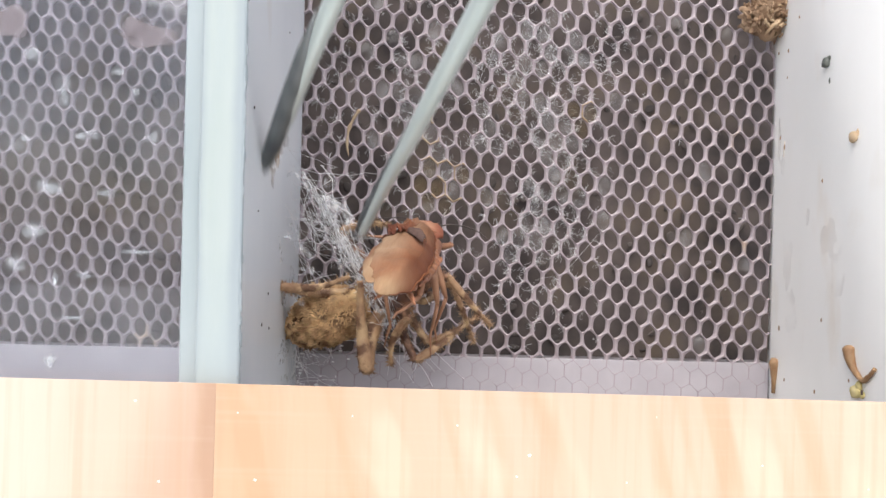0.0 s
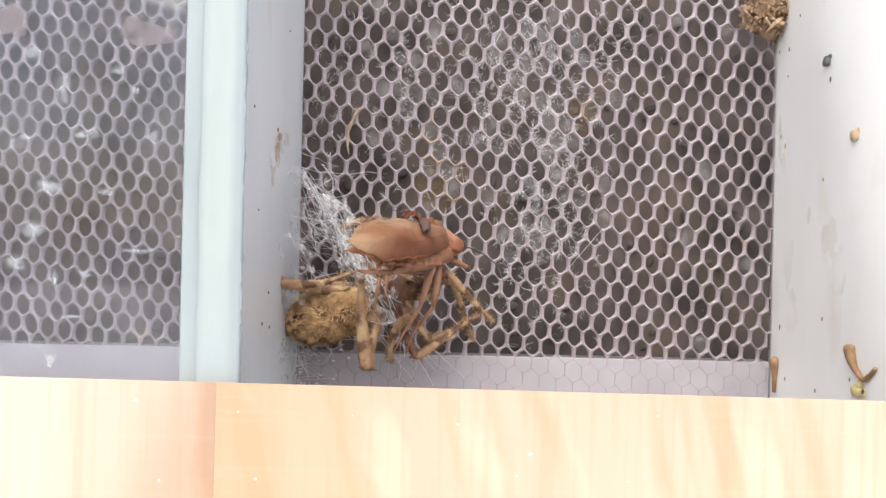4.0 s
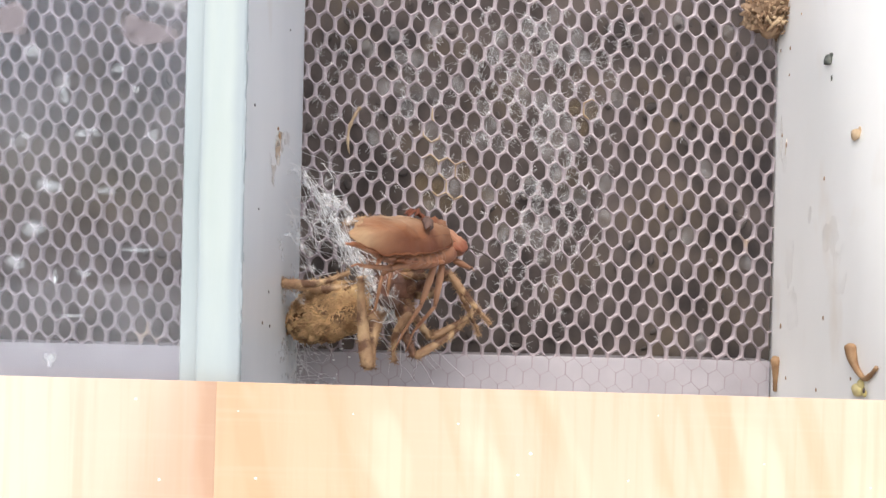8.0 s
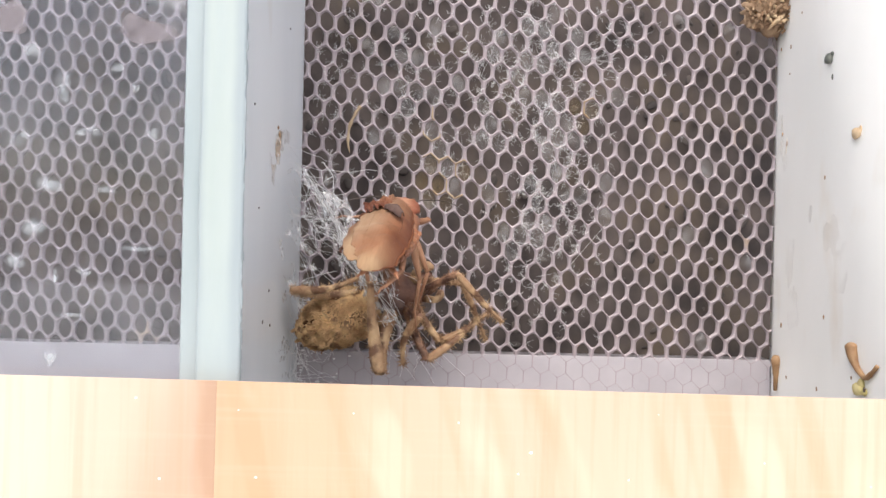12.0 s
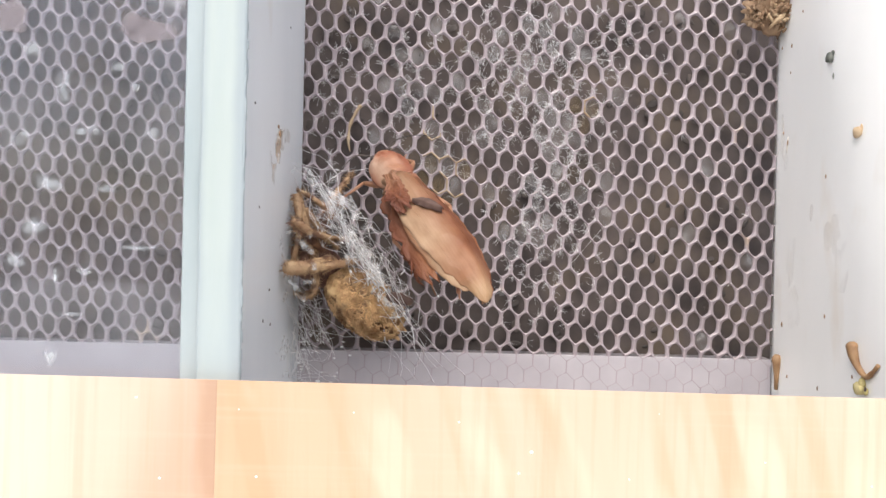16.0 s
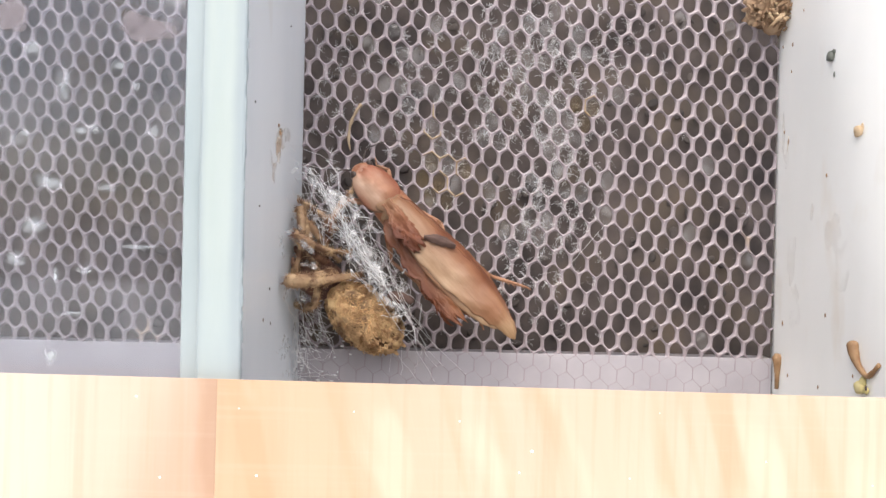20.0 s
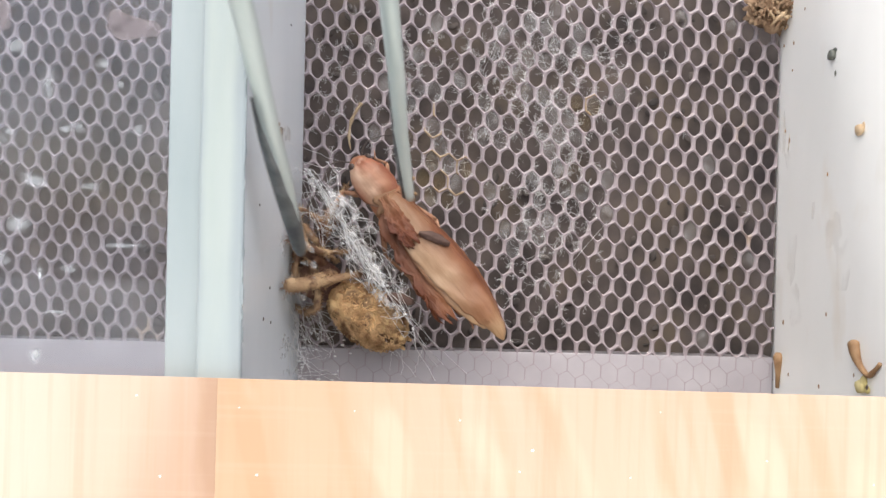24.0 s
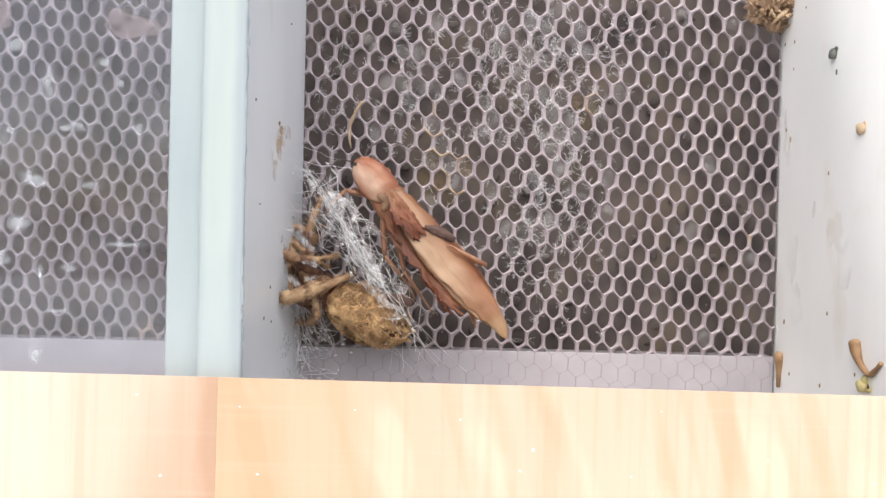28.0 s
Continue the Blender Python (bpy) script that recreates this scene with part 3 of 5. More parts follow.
on_wall("tan_dropping", "tan dropping stuck to the white wall", "dropping",
        [((wall_x(-25.8, 47.4) - 0.3, -25.8, 47.4), (0.5, 0.8, 0.8)), ((wall_x(-26.3, 47.9) - 0.1, -26.3, 47.9), (0.2, 0.25, 0.6))], TAN)
hook = Shape()
hook.tube(bent([(W - 0.4, -26.6, 18.4), (W - 0.5, -27.1, 17.0), (W - 0.4, -28.0, 15.4), (W - 0.4, -30.2, 14.2), (W - 0.3, -31.6, 15.0), (W - 0.2, -32.7, 16.1)]),
          [0.4, 0.75, 0.85, 0.8, 0.76, 0.74, 0.72, 0.66] + [0.6, 0.52, 0.5, 0.44, 0.44, 0.4] + [0.36] * 6 + [0.28] * 6, 8)
tagged(part("hooked_dropping", hook, DROPPING), "brown hooked dried dropping on the white wall", "dropping")
on_wall("yellow_crumb", "yellow crumb stuck to the white wall", "crumb", [((W - 0.4, -28.6, 12.4), (0.5, 1.2, 0.9)), ((W - 0.3, -29.1, 13.3), (0.4, 0.6, 0.8)), ((W - 0.3, -30.0, 12.3), (0.3, 0.5, 0.6))], YELLOW)
on_wall("fly_speck", "small dark speck beside the yellow crumb", "speck", [((W - 0.5, -30.3, 12.6), (0.15, 0.2, 0.35))], DARK)
stick = Shape().tube([(W - 0.35, -3.2, 13.4), (W - 0.4, -3.1, 12.7), (W - 0.35, -3.1, 11.7), (W - 0.3, -2.9, 9.7), (W - 0.3, -2.8, 7.5)], [0.5, 0.85, 0.7, 0.42, 0.32], 8)
tagged(part("dried_drip", stick, DROPPING), "thin tan dried drip in the corner of the wall", "drip")
for y, z, r in ((-5.4, 64.7, 0.32), (-9.1, 69.2, 0.22), (-1.8, 65.2, 0.25), (-4.6, 48.8, 0.45), (-5.2, 60.3, 0.2), (-17.6, 42.0, 0.3), (-18.1, 21.2, 0.3), (-3.9, 18.6, 0.4), (-6.2, 10.3, 0.28),
                (-16.4, 10.2, 0.3), (-26.1, 13.5, 0.25), (-3.0, 50.6, 0.3)):
    on_wall("wall_speck", "tiny grey-brown speck on the white wall", "speck", [((wall_x(y, z) - 0.03, y, z), (0.08, r * 0.6, r * 1.1))], DROPPING, "wall specks")
for y, z, r in ((-26.5, 19.5, 0.35), (-22.0, 18.6, 0.3)):
    on_wall("partition_speck", "tiny dark speck on the partition", "speck", [((X_DIV + 0.05, y, z), (0.08, r * 0.6, r * 0.8))], DARK, "partition specks")
for y, z, r in ((-33.3, 48.2, 0.25), (-23, 23.6, 0.28), (-37, 61, 0.2), (-30, 35, 0.18), (-12, 64, 0.2)):
    on_wall("partition_speck", "tiny dark speck on the partition", "speck", [((X_DIV + 0.05, y, z), (0.08, r * 0.6, r * 0.8))], DARK, "partition specks")


def stain(label, spots, east, material):
    """Thin patches dried onto a wall; spots: y, z, width, height."""
    whole = thing("brown_smear", label, "smear", "smears on the walls")
    for k, (y, z, w, h) in enumerate(spots):
        loop = []
        for a in range(24):
            an = 2 * math.pi * a / 24
            r = 1 + 0.7 * noise.noise(Vector((math.cos(an) * 1.6, math.sin(an) * 1.6, k * 2.3)))
            loop.append((y + math.cos(an) * r * w / 2, z + math.sin(an) * r * h / 2))
        lift = 0.02 + 0.006 * k
        place = [(wall_x(a, b) - lift if east else X_DIV + lift, a, b) for a, b in loop + [(y, z)]]
        part("smear_patch", Shape().add(place, [(a, (a + 1) % 24, 24) for a in range(24)]), material, whole)


TAN_FILM = film_mat("tan_stain", (0.62, 0.47, 0.33), 0.34, 0.72, 0.0, 0.55, 260)
FAINT_FILM = film_mat("faint_tan_stain", (0.76, 0.66, 0.53), 0.36, 0.8, 0.0, 0.26, 130)
stain("tan smear dried onto the partition", [(-13, 46.8, 9, 1.8), (-17, 45.8, 6, 2.6), (-19.5, 43.6, 4, 3.6), (-21.5, 40.6, 3, 3.4), (-24, 42, 1.6, 2.4)], False, TAN_FILM)
on_wall("brown_speck", "brown crumb in the tan smear on the partition", "speck", [((X_DIV + 0.1, -18.4, 46.4), (0.12, 0.5, 0.4)), ((X_DIV + 0.1, -19.4, 47.4), (0.1, 0.4, 0.3))], DROPPING)
stain("faint tan streak down the front of the partition", [(-39, 30 - 2.6 * k, 1.4, 3.6) for k in range(4)] + [(-36, 36, 1.2, 3)], False, FAINT_FILM)
stain("faint brown stains on the white wall", [(-2.6, 50, 1.4, 6), (-4, 46, 1.6, 3), (-13.4, 36.6, 1.2, 2.6), (-6.5, 30, 3, 9), (-20, 33, 4, 6), (-23, 29, 4, 7), (-8, 22, 4, 7)], True, FAINT_FILM)
tagged(part("wall_scratch", Shape().tube([(W - 0.02, -4.4, 47.2), (W - 0.03, -4.5, 48.6), (W - 0.02, -4.7, 49.8)], [0.08, 0.14, 0.05], 6), SMEAR_PALE), "thin brown scratch on the white wall", "scratch")
# flecks of dust on the front of the wooden rail
for x, z in ((-22.5, 11.5), (-20.4, 4.0), (-31.2, 3.6), (-34.0, 12.6), (2.2, 10.6), (-9.6, 11.4), (10.4, 7.4), (9.0, 5.0), (24.6, 12.0), (36.6, 6.8), (48.6, 4.4), (21.4, 4.6), (43.0, 2.6)):
    r = rng.uniform(0.07, 0.16)
    tagged(part("dust_fleck", Shape().blob((x, -46.02, z), (r * rng.uniform(0.9, 1.4), 0.06, r), 8, 6, 0.5, x, 1.5), WALL), "tiny white dust fleck on the wooden rail", "dust", "dust on the rail")

# debris clump in the corner under the top
clump = thing("debris_clump", "brown clump of insect debris and silk stuck in the corner", "debris")
s = Shape().blob((55.2, -2.0, 72.0), (4.5, 2.2, 3.8), 26, 18, 0.8, 5, 0.9)
part("core", s, DEBRIS, clump)
s = Shape()
for k in range(330):
    d = Vector((rng.gauss(0, 1), -abs(rng.gauss(0, 1)), rng.gauss(0, 1))).normalized()
    c = Vector((55.2, -2.2, 72.0)) + Vector((d.x * 5.0, d.y * 2.8, d.z * 4.3)) * rng.uniform(0.85, 1.08)
    if c.x < 59:
        s.blob(c, (rng.uniform(0.2, 0.62), rng.uniform(0.08, 0.2), rng.uniform(0.12, 0.36)), 6, 4, 0.4, k, 1.0, Euler([rng.uniform(0, 6) for _ in range(3)]).to_matrix())
tagged(part("flake_crust", s, DEBRIS, clump, smooth=False), kind="stuff")
for k in range(9):
    c = Vector((55.0 + rng.uniform(-2.5, 1.5), -4.4, 70.6 + rng.uniform(-1.5, 2.5)))
    e = c + Vector((rng.uniform(-1.6, 1.4), rng.uniform(-0.6, 0.2), rng.uniform(-1.4, 1)))
    part("straw", Shape().tube([c, (c + e) / 2 + Vector((0, -0.2, 0)), e], [0.22, 0.28, 0.1], 5), TAN, clump)
part("straw", Shape().tube([(56.0, -4.2, 70.4), (54.6, -4.6, 69.2), (53.4, -4.0, 67.8)], [0.35, 0.4, 0.15], 6), TAN, clump, "long pale straw")

# ochre residue dried onto the net
s = Shape().tube(bent([(-14.6, -0.7, 54.2), (-15.4, -0.9, 52.9), (-16.4, -0.8, 50.6), (-16.6, -0.7, 48.0), (-16.3, -0.6, 46.2)], 5), [0.3, 0.38, 0.3, 0.24, 0.3, 0.34, 0.26, 0.2, 0.3, 0.36, 0.3, 0.22, 0.18, 0.26, 0.3, 0.24, 0.18, 0.2, 0.16, 0.1, 0.06], 6)
tagged(part("dried_strand", s, RESIDUE), "curved ochre strand stuck to the net", "residue")
RES = ((-1.2, 47.5, 1.6, 6.5), (1.5, 42.0, 3.0, 3.2), (24.2, 54.5, 1.6, 1.6))
for x0, z0, rx, rz in RES:
    s = Shape()
    for x, z in net_cells(NET_RIGHT, x0 - rx, x0 + rx, z0 - rz, z0 + rz):
        k0 = rng.randrange(18)
        arc = [(x + OUT[(k0 + k) % 18].x * 0.99, -0.36, z + OUT[(k0 + k) % 18].y * 0.99) for k in range(rng.randrange(5, 11))]
        s.tube(arc, [0.1] + [rng.uniform(0.08, 0.2) for _ in arc[2:]] + [0.08], 6)
    if s.v:
        tagged(part("dried_residue", s, RESIDUE), "ochre residue dried onto the net", "residue", "residue on the net")

# ---- silk on the net ----


def strand(s, a, b, sag, r, wig=0.0, sides=3, steps=6):
    a, b = Vector(a), Vector(b)
    side = Vector((rng.uniform(-1, 1), rng.uniform(-0.4, 0.2), rng.uniform(-1, 0.3)))
    pts = [a.lerp(b, k / steps) + side * sag * 4 * (k / steps) * (1 - k / steps)
           + Vector((rng.gauss(0, wig), rng.gauss(0, wig * 0.4), rng.gauss(0, wig))) * (0 < k < steps) for k in range(steps + 1)]
    s.tube(pts, r, sides, cap=False)


s = Shape()
ZONES = ((15.5, 58, 3.5, 9, 190), (18.5, 40, 4.0, 8, 190), (12.5, 66, 4, 6, 80), (21, 48, 3, 5, 90), (-4, 56, 6, 9, 110), (4, 47, 5, 5, 70), (24, 62, 5, 7, 80),
         (13, 29, 3, 7, 90), (-20, 58, 3, 9, 70), (30, 66, 6, 6, 40), (8, 60, 4, 8, 80))


def silk_density(x, z):
    return sum(math.exp(-((x - cx) / rx) ** 2 * 0.6 - ((z - cz) / rz) ** 2 * 0.6) * n / 190 for cx, cz, rx, rz, n in ZONES)


# wisps that cling to the struts and reach into the holes, denser where the spider has walked most
for x, z in net_cells(NET_RIGHT, X_DIV + 2, 55, 14, 80):
    dense = min(1.2, 1.3 * silk_density(x, z)) + (0.2 if x < 27 else 0.04)
    for k in range(int(rng.random() * 8.0 * dense + rng.random() * 0.8)):
        i = rng.randrange(18)
        a = OUT[i] * 0.9
        for j in range(rng.randrange(2, 5)):
            an, ln = math.atan2(-a.y, -a.x) + rng.gauss(0, 0.75), rng.uniform(0.5, 1.5)
            strand(s, (x + a.x + rng.gauss(0, 0.1), -0.36, z + a.y + rng.gauss(0, 0.1)), (x + a.x + math.cos(an) * ln, -0.3 + rng.uniform(-0.2, 0.2), z + a.y + math.sin(an) * ln), rng.uniform(-0.6, 0.6), rng.uniform(0.011, 0.027), 0.1, steps=5)
for cx, cz, rx, rz, n in ZONES:
    for k in range(n // 60):
        p = Vector((rng.gauss(cx, rx), -0.45, rng.gauss(cz, rz)))
        an, ln = rng.uniform(0, math.pi), rng.uniform(2, 9)
        q = p + Vector((math.cos(an) * ln, -0.1, math.sin(an) * ln))
        if X_DIV + 0.2 < min(p.x, q.x) and max(p.x, q.x) < 56 and min(p.z, q.z) > 6:
            strand(s, p, q, rng.uniform(-0.2, 0.2), rng.uniform(0.015, 0.032), 0.05, steps=6)
silk_film = thing("silk_film", "gauzy white silk film over the holes of the net", "silk")
for x, z in net_cells(NET_RIGHT, X_DIV + 2, 55, 15, 80):
    dense = silk_density(x, z)
    if rng.random() < min(0.8, 0.04 + dense * 0.6):
        loop, out, y = (OUT, 1.1, -0.4) if rng.random() < 0.4 * dense else (HOLE, 1.02, 0.1)
        patch = Shape().add([(x + p.x * out, y + rng.uniform(-0.1, 0.04), z + p.y * out) for p in loop] + [(x, y + rng.uniform(-0.15, 0.1), z)], [(j, (j + 1) % 18, 18) for j in range(18)])
        part("film_patch", patch, FILM, silk_film)
OLIVE = film_mat("olive_stain", (0.17, 0.12, 0.055), 0.3, 0.75, 0.1, 0.5)
for x0, z0, rx, rz in ((-0.6, 41.5, 4.6, 5.2), (24.4, 54.0, 2.6, 3.4)):
    stain = thing("dried_residue", "olive film of residue dried across the net", "residue", "residue on the net", at=(x0, 0.2, z0))
    for x, z in net_cells(NET_RIGHT, x0 - rx, x0 + rx, z0 - rz, z0 + rz):
        if ((x - x0) / rx) ** 2 + ((z - z0) / rz) ** 2 < 1 and rng.random() < 0.75:
            patch = Shape().add([(x - x0 + p.x * 1.02, -0.04, z - z0 + p.y * 1.02) for p in HOLE] + [(x - x0, 0, z - z0)], [(j, (j + 1) % 18, 18) for j in range(18)])
            part("film_patch", patch, OLIVE, stain)
tagged(part("net_silk", s, SILK), "thin white silk threads spun over the net", "silk", kind="stuff")


def curl(s, start, step, n, spread, r):
    """A loose curling thread that wanders from start along step."""
    pts, p = [Vector(start)], Vector(start)
    for k in range(n):
        p = p + Vector(step) / n + Vector((rng.gauss(0, spread), rng.gauss(0, spread * 0.5), rng.gauss(0, spread)))
        pts.append(p)
    s.tube(bent(pts, 4), r, 3, cap=False)
    return p


# web in the lower corner between partition and net
web = thing("corner_web", "tangled white spider web in the lower corner", "web")
s = Shape()
for k in range(70):
    a = Vector((X_DIV, rng.uniform(-15, -0.5), rng.uniform(8, 46)))
    b = Vector((X_DIV + abs(rng.gauss(0, 5.0)) + 0.5, -0.5, a.z - rng.uniform(-3, 13)))
    if b.z > 6:
        strand(s, a, b, rng.uniform(0, 1.2), rng.uniform(0.02, 0.05), 0.12, steps=8)
tagged(part("anchor_thread", s, SILK, web), kind="stuff")
s = Shape()
for k in range(46):
    a = Vector((X_DIV + abs(rng.gauss(0.3, 2.2)), rng.uniform(-9, -2), rng.uniform(7, 25)))
    curl(s, a, (rng.gauss(1.2, 2.2), rng.gauss(0, 0.6), rng.gauss(-3.0, 3.4)), 4, 0.4, rng.uniform(0.025, 0.06))
tagged(part("tangle", s, SILK, web), kind="stuff")
s = Shape()
for k in range(10):
    a = Vector((-8 + rng.gauss(0, 4), -4 + rng.gauss(0, 1.5), 19 + rng.gauss(0, 3)))
    b = Vector((-3 + rng.gauss(0, 5), -0.5, 8.5 + rng.gauss(0, 1.4)))
    strand(s, a, b, rng.uniform(-0.4, 0.4), rng.uniform(0.02, 0.05), 0.15, steps=7)
tagged(part("guy_thread", s, SILK, web), kind="stuff")
s = Shape()
for k in range(34):
    s.blob((X_DIV + abs(rng.gauss(0.5, 4)), rng.uniform(-6, -0.7), rng.uniform(6.5, 16)), (rng.uniform(0.08, 0.4), 0.1, rng.uniform(0.08, 0.25)), 6, 4, 0.5, k, 2)
tagged(part("silk_tuft", s, SILK, web), kind="stuff")

for k in range(20):
    y, z, w, h = rng.uniform(-17, -1.5), rng.uniform(7, 34), rng.uniform(1.0, 4.0), rng.uniform(0.6, 2.4)
    loop = [(y + math.cos(a * 0.3491) * w * (0.6 + 0.5 * noise.noise(Vector((math.cos(a * 0.35), math.sin(a * 0.35), k)))),
             z + math.sin(a * 0.3491) * h * (0.6 + 0.5 * noise.noise(Vector((math.cos(a * 0.35), math.sin(a * 0.35), k + 50))))) for a in range(18)]
    part("wall_silk", Shape().add([(X_DIV + 0.03 + 0.004 * k, a, b) for a, b in loop + [(y, z)]], [(a, (a + 1) % 18, 18) for a in range(18)]), GAUZE, web, "gauzy white silk on the partition")
# thin sheets of silk between the partition and the net
for k in range(10):
    x, y, z = rng.uniform(-23.8, -18), rng.uniform(-15, -12), rng.uniform(21, 34)
    w, h, lean = rng.uniform(1.0, 2.6), rng.uniform(0.5, 1.6), rng.uniform(-0.9, 0.3)
    loop = []
    for j in range(18):
        an = j * math.pi / 9
        r = 0.75 + 0.6 * noise.noise(Vector((math.cos(an), math.sin(an), k * 2.3)))
        px, pz = math.cos(an) * w * r, math.sin(an) * h * r
        loop.append((x + px * math.cos(lean) - pz * math.sin(lean), y + 0.3 * noise.noise(Vector((px, pz, k))), z + px * math.sin(lean) + pz * math.cos(lean)))
    part("silk_sheet", Shape().add(loop + [(x, y, z)], [(j, (j + 1) % 18, 18) for j in range(18)]), GAUZE, web, "thin sheet of white silk")

# dense cord of silk over the prey; its local x runs along the cord, z towards the viewer
cord = new("silk_cord")
cord.empty_display_size = 0.003
cord.parent = web
tagged(cord, "dense white cord of silk over the prey")


def run(s, x0, x1, y0, y1, z0, wander, r):
    """One long thread that drifts from y0 to y1 on its way along x, with a few soft kinks."""
    n = max(3, int(abs(x1 - x0) / 3))
    pts = []
    for k in range(n + 1):
        f = k / n
        pts.append((x0 + (x1 - x0) * f, y0 + (y1 - y0) * f + rng.gauss(0, wander) * (0 < k < n), z0 + rng.gauss(0, 0.4)))
    s.tube(bent(pts, 3), r, 3, cap=False)
    return pts


def veil(count, x_mid, x_spread, width, depth, thin, thick, ties):
    """Threads that fan out along x, tied to one another by short cross threads."""
    s, knots = Shape(), []
    for k in range(count):
        x0 = rng.gauss(x_mid, x_spread) - rng.uniform(3, 9)
        x1 = x0 + rng.uniform(7, 20)
        knots += run(s, max(-19, x0), min(17, x1), rng.gauss(0, width), rng.gauss(0, width * (1.2 + 0.05 * max(0, x1))), rng.gauss(depth, 0.8), 0.4 + 0.36 * width, rng.uniform(thin, thick))
    for k in range(ties):
        a = Vector(rng.choice(knots))
        near = [q for q in knots if 0.6 < (Vector(q) - a).length < 3.2]
        if near:
            strand(s, a, rng.choice(near), rng.uniform(-0.3, 0.3), rng.uniform(thin, thick * 0.8), 0.05, steps=4)
    return s, knots


s, knots = veil(20, -2, 6, 0.5, 0, 0.025, 0.06, 70)
tagged(part("cord_thread", s, SILK, cord), kind="stuff")
tufts = Shape()
for k in range(26):
    c = rng.choice(knots)
    tufts.blob((c[0] + rng.gauss(0, 0.3), c[1] + rng.gauss(0, 0.3), c[2]), (rng.uniform(0.15, 0.55), rng.uniform(0.06, 0.16), 0.07), 7, 5, 0.9, k, 1.8,
               Euler((0, 0, rng.gauss(0, 0.6))).to_matrix())
s, knots = veil(22, -3, 6, 2.4, -2.5, 0.02, 0.05, 170)
for x, y, z in ((-7.5, -1.5, 0.4), (-2, 1.2, 0.2), (3.5, -1.0, 0.6), (7.5, 1.6, 0.3), (-11, 0.8, 0), (1, -3.0, -0.5), (11, -0.5, 0)):
    for k in range(rng.randrange(3, 6)):
        an, ln = rng.uniform(0, 2 * math.pi), rng.uniform(1.2, 4.5)
        strand(s, (x, y, z), (x + math.cos(an) * ln, y + math.sin(an) * ln * 0.7, z + rng.gauss(0, 0.5)), rng.uniform(-0.5, 0.5), rng.uniform(0.018, 0.04), 0.12, steps=6)
    tufts.blob((x, y, z), (rng.uniform(0.14, 0.26), rng.uniform(0.1, 0.2), 0.1), 9, 6, 1.0, x, 1.6)
tagged(part("veil_thread", s, SILK, cord), kind="stuff")
for k in range(16):
    c = rng.choice(knots)
    tufts.blob(c, (rng.uniform(0.15, 0.6), rng.uniform(0.06, 0.14), 0.06), 7, 5, 0.9, k, 1.6, Euler((0, 0, rng.gauss(0, 0.8))).to_matrix())
tagged(part("silk_tuft", tufts, SILK, cord), kind="stuff")
s = Shape()
for k in range(46):
    x = rng.uniform(-17, 10)
    cy, cz = rng.gauss(0.2, 1.0), rng.gauss(-0.8, 0.8)
    w, h, turn = rng.uniform(0.8, 2.6), rng.uniform(0.25, 0.9), rng.gauss(0, 0.5)
    loop = []
    for j in range(14):
        an = 2 * math.pi * j / 14
        r = 1 + 0.6 * noise.noise(Vector((math.cos(an), math.sin(an), k * 1.7)))
        px, py = math.cos(an) * w * r, math.sin(an) * h * r
        loop.append((x + px * math.cos(turn) - py * math.sin(turn), cy + px * math.sin(turn) + py * math.cos(turn), cz + rng.gauss(0, 0.08)))
    s.add(loop + [(x, cy, cz + 0.15)], [(j, (j + 1) % 14, 14) for j in range(14)])
tagged(part("gauze", s, GAUZE, cord, "gauzy white silk"), kind="stuff")
husk = Shape().blob((8.6, 1.0, -0.6), (2.1, 0.95, 0.7), 16, 10, 0.35, 4, 0.8, Euler((0, 0, 0.75)).to_matrix())
part("trapped_husk", husk, FLAP, cord, "dark grey husk caught in the silk")

# ---- cockroach: local x from head to tail, z along its back ----
roach = thing("cockroach", "dead reddish-brown cockroach with pale tan ragged wings", "cockroach")
roach.scale = (0.95, 0.94, 1.0)


def eased(knots):
    """A soft line through (x, value) pairs."""
    def at(x):
        for (xa, va), (xb, vb) in zip(knots, knots[1:]):
            if x <= xb:
                f = max(0.0, (x - xa) / (xb - xa))
                return va + (vb - va) * (f * f * (3 - 2 * f) * 0.6 + f * 0.4)
        return knots[-1][1]
    return at


def pronotum(u, v):
    a, b = (u - 0.5) * 2, (v - 0.5) * 2
    w = 3.5 * max(0.0, 1 - abs(a) ** 2.1) ** 0.5 * (1 + 0.1 * a) * (1 + 0.06 * noise.noise(Vector((a * 2, b * 2, 3.1))))
    dent = 0.3 * math.exp(-((a - 0.15) / 0.25) ** 2) * (0.4 + b * b)
    return (-13.5 + 4.2 * a + 0.5 * b * b * a, w * b - 0.4, 2.6 - 1.5 * b * b * (w / 4.4) - 1.1 * a * a - dent + 0.42 * noise.noise(Vector((a * 2.2, b * 2.2, 1.7))) + 0.14 * noise.noise(Vector((a * 6, b * 6, 4.2))))


shield = part("pronotum", Shape().shell(pronotum, 22, 20, 0.4), SHIELD, roach, "glossy red-brown shield with a pale middle")
part("mid_body", Shape().blob((-8.9, -0.8, 1.5), (2.0, 2.5, 1.4), 18, 12, 0.5, 7, 0.8), WING_PALE, roach, "pale tan bare back behind the shield")
head = part("head", Shape().blob((-17.4, 0, 0.2), (1.7, 2.1, 1.6), 14, 10, 0.1, 2, 0.5), CHITIN, roach)
for side in (-1, 1):
    part("eye", Shape().blob((-17.6, side * 1.7, 0.8), (0.8, 0.6, 1.0), 10, 7), DARK, head, "black eye")
part("thorax", Shape().blob((-8.5, 0, -0.2), (6.5, 3.4, 2.0), 16, 10, 0.1, 1, 0.4), CHITIN, roach)
s = Shape()
ab = []
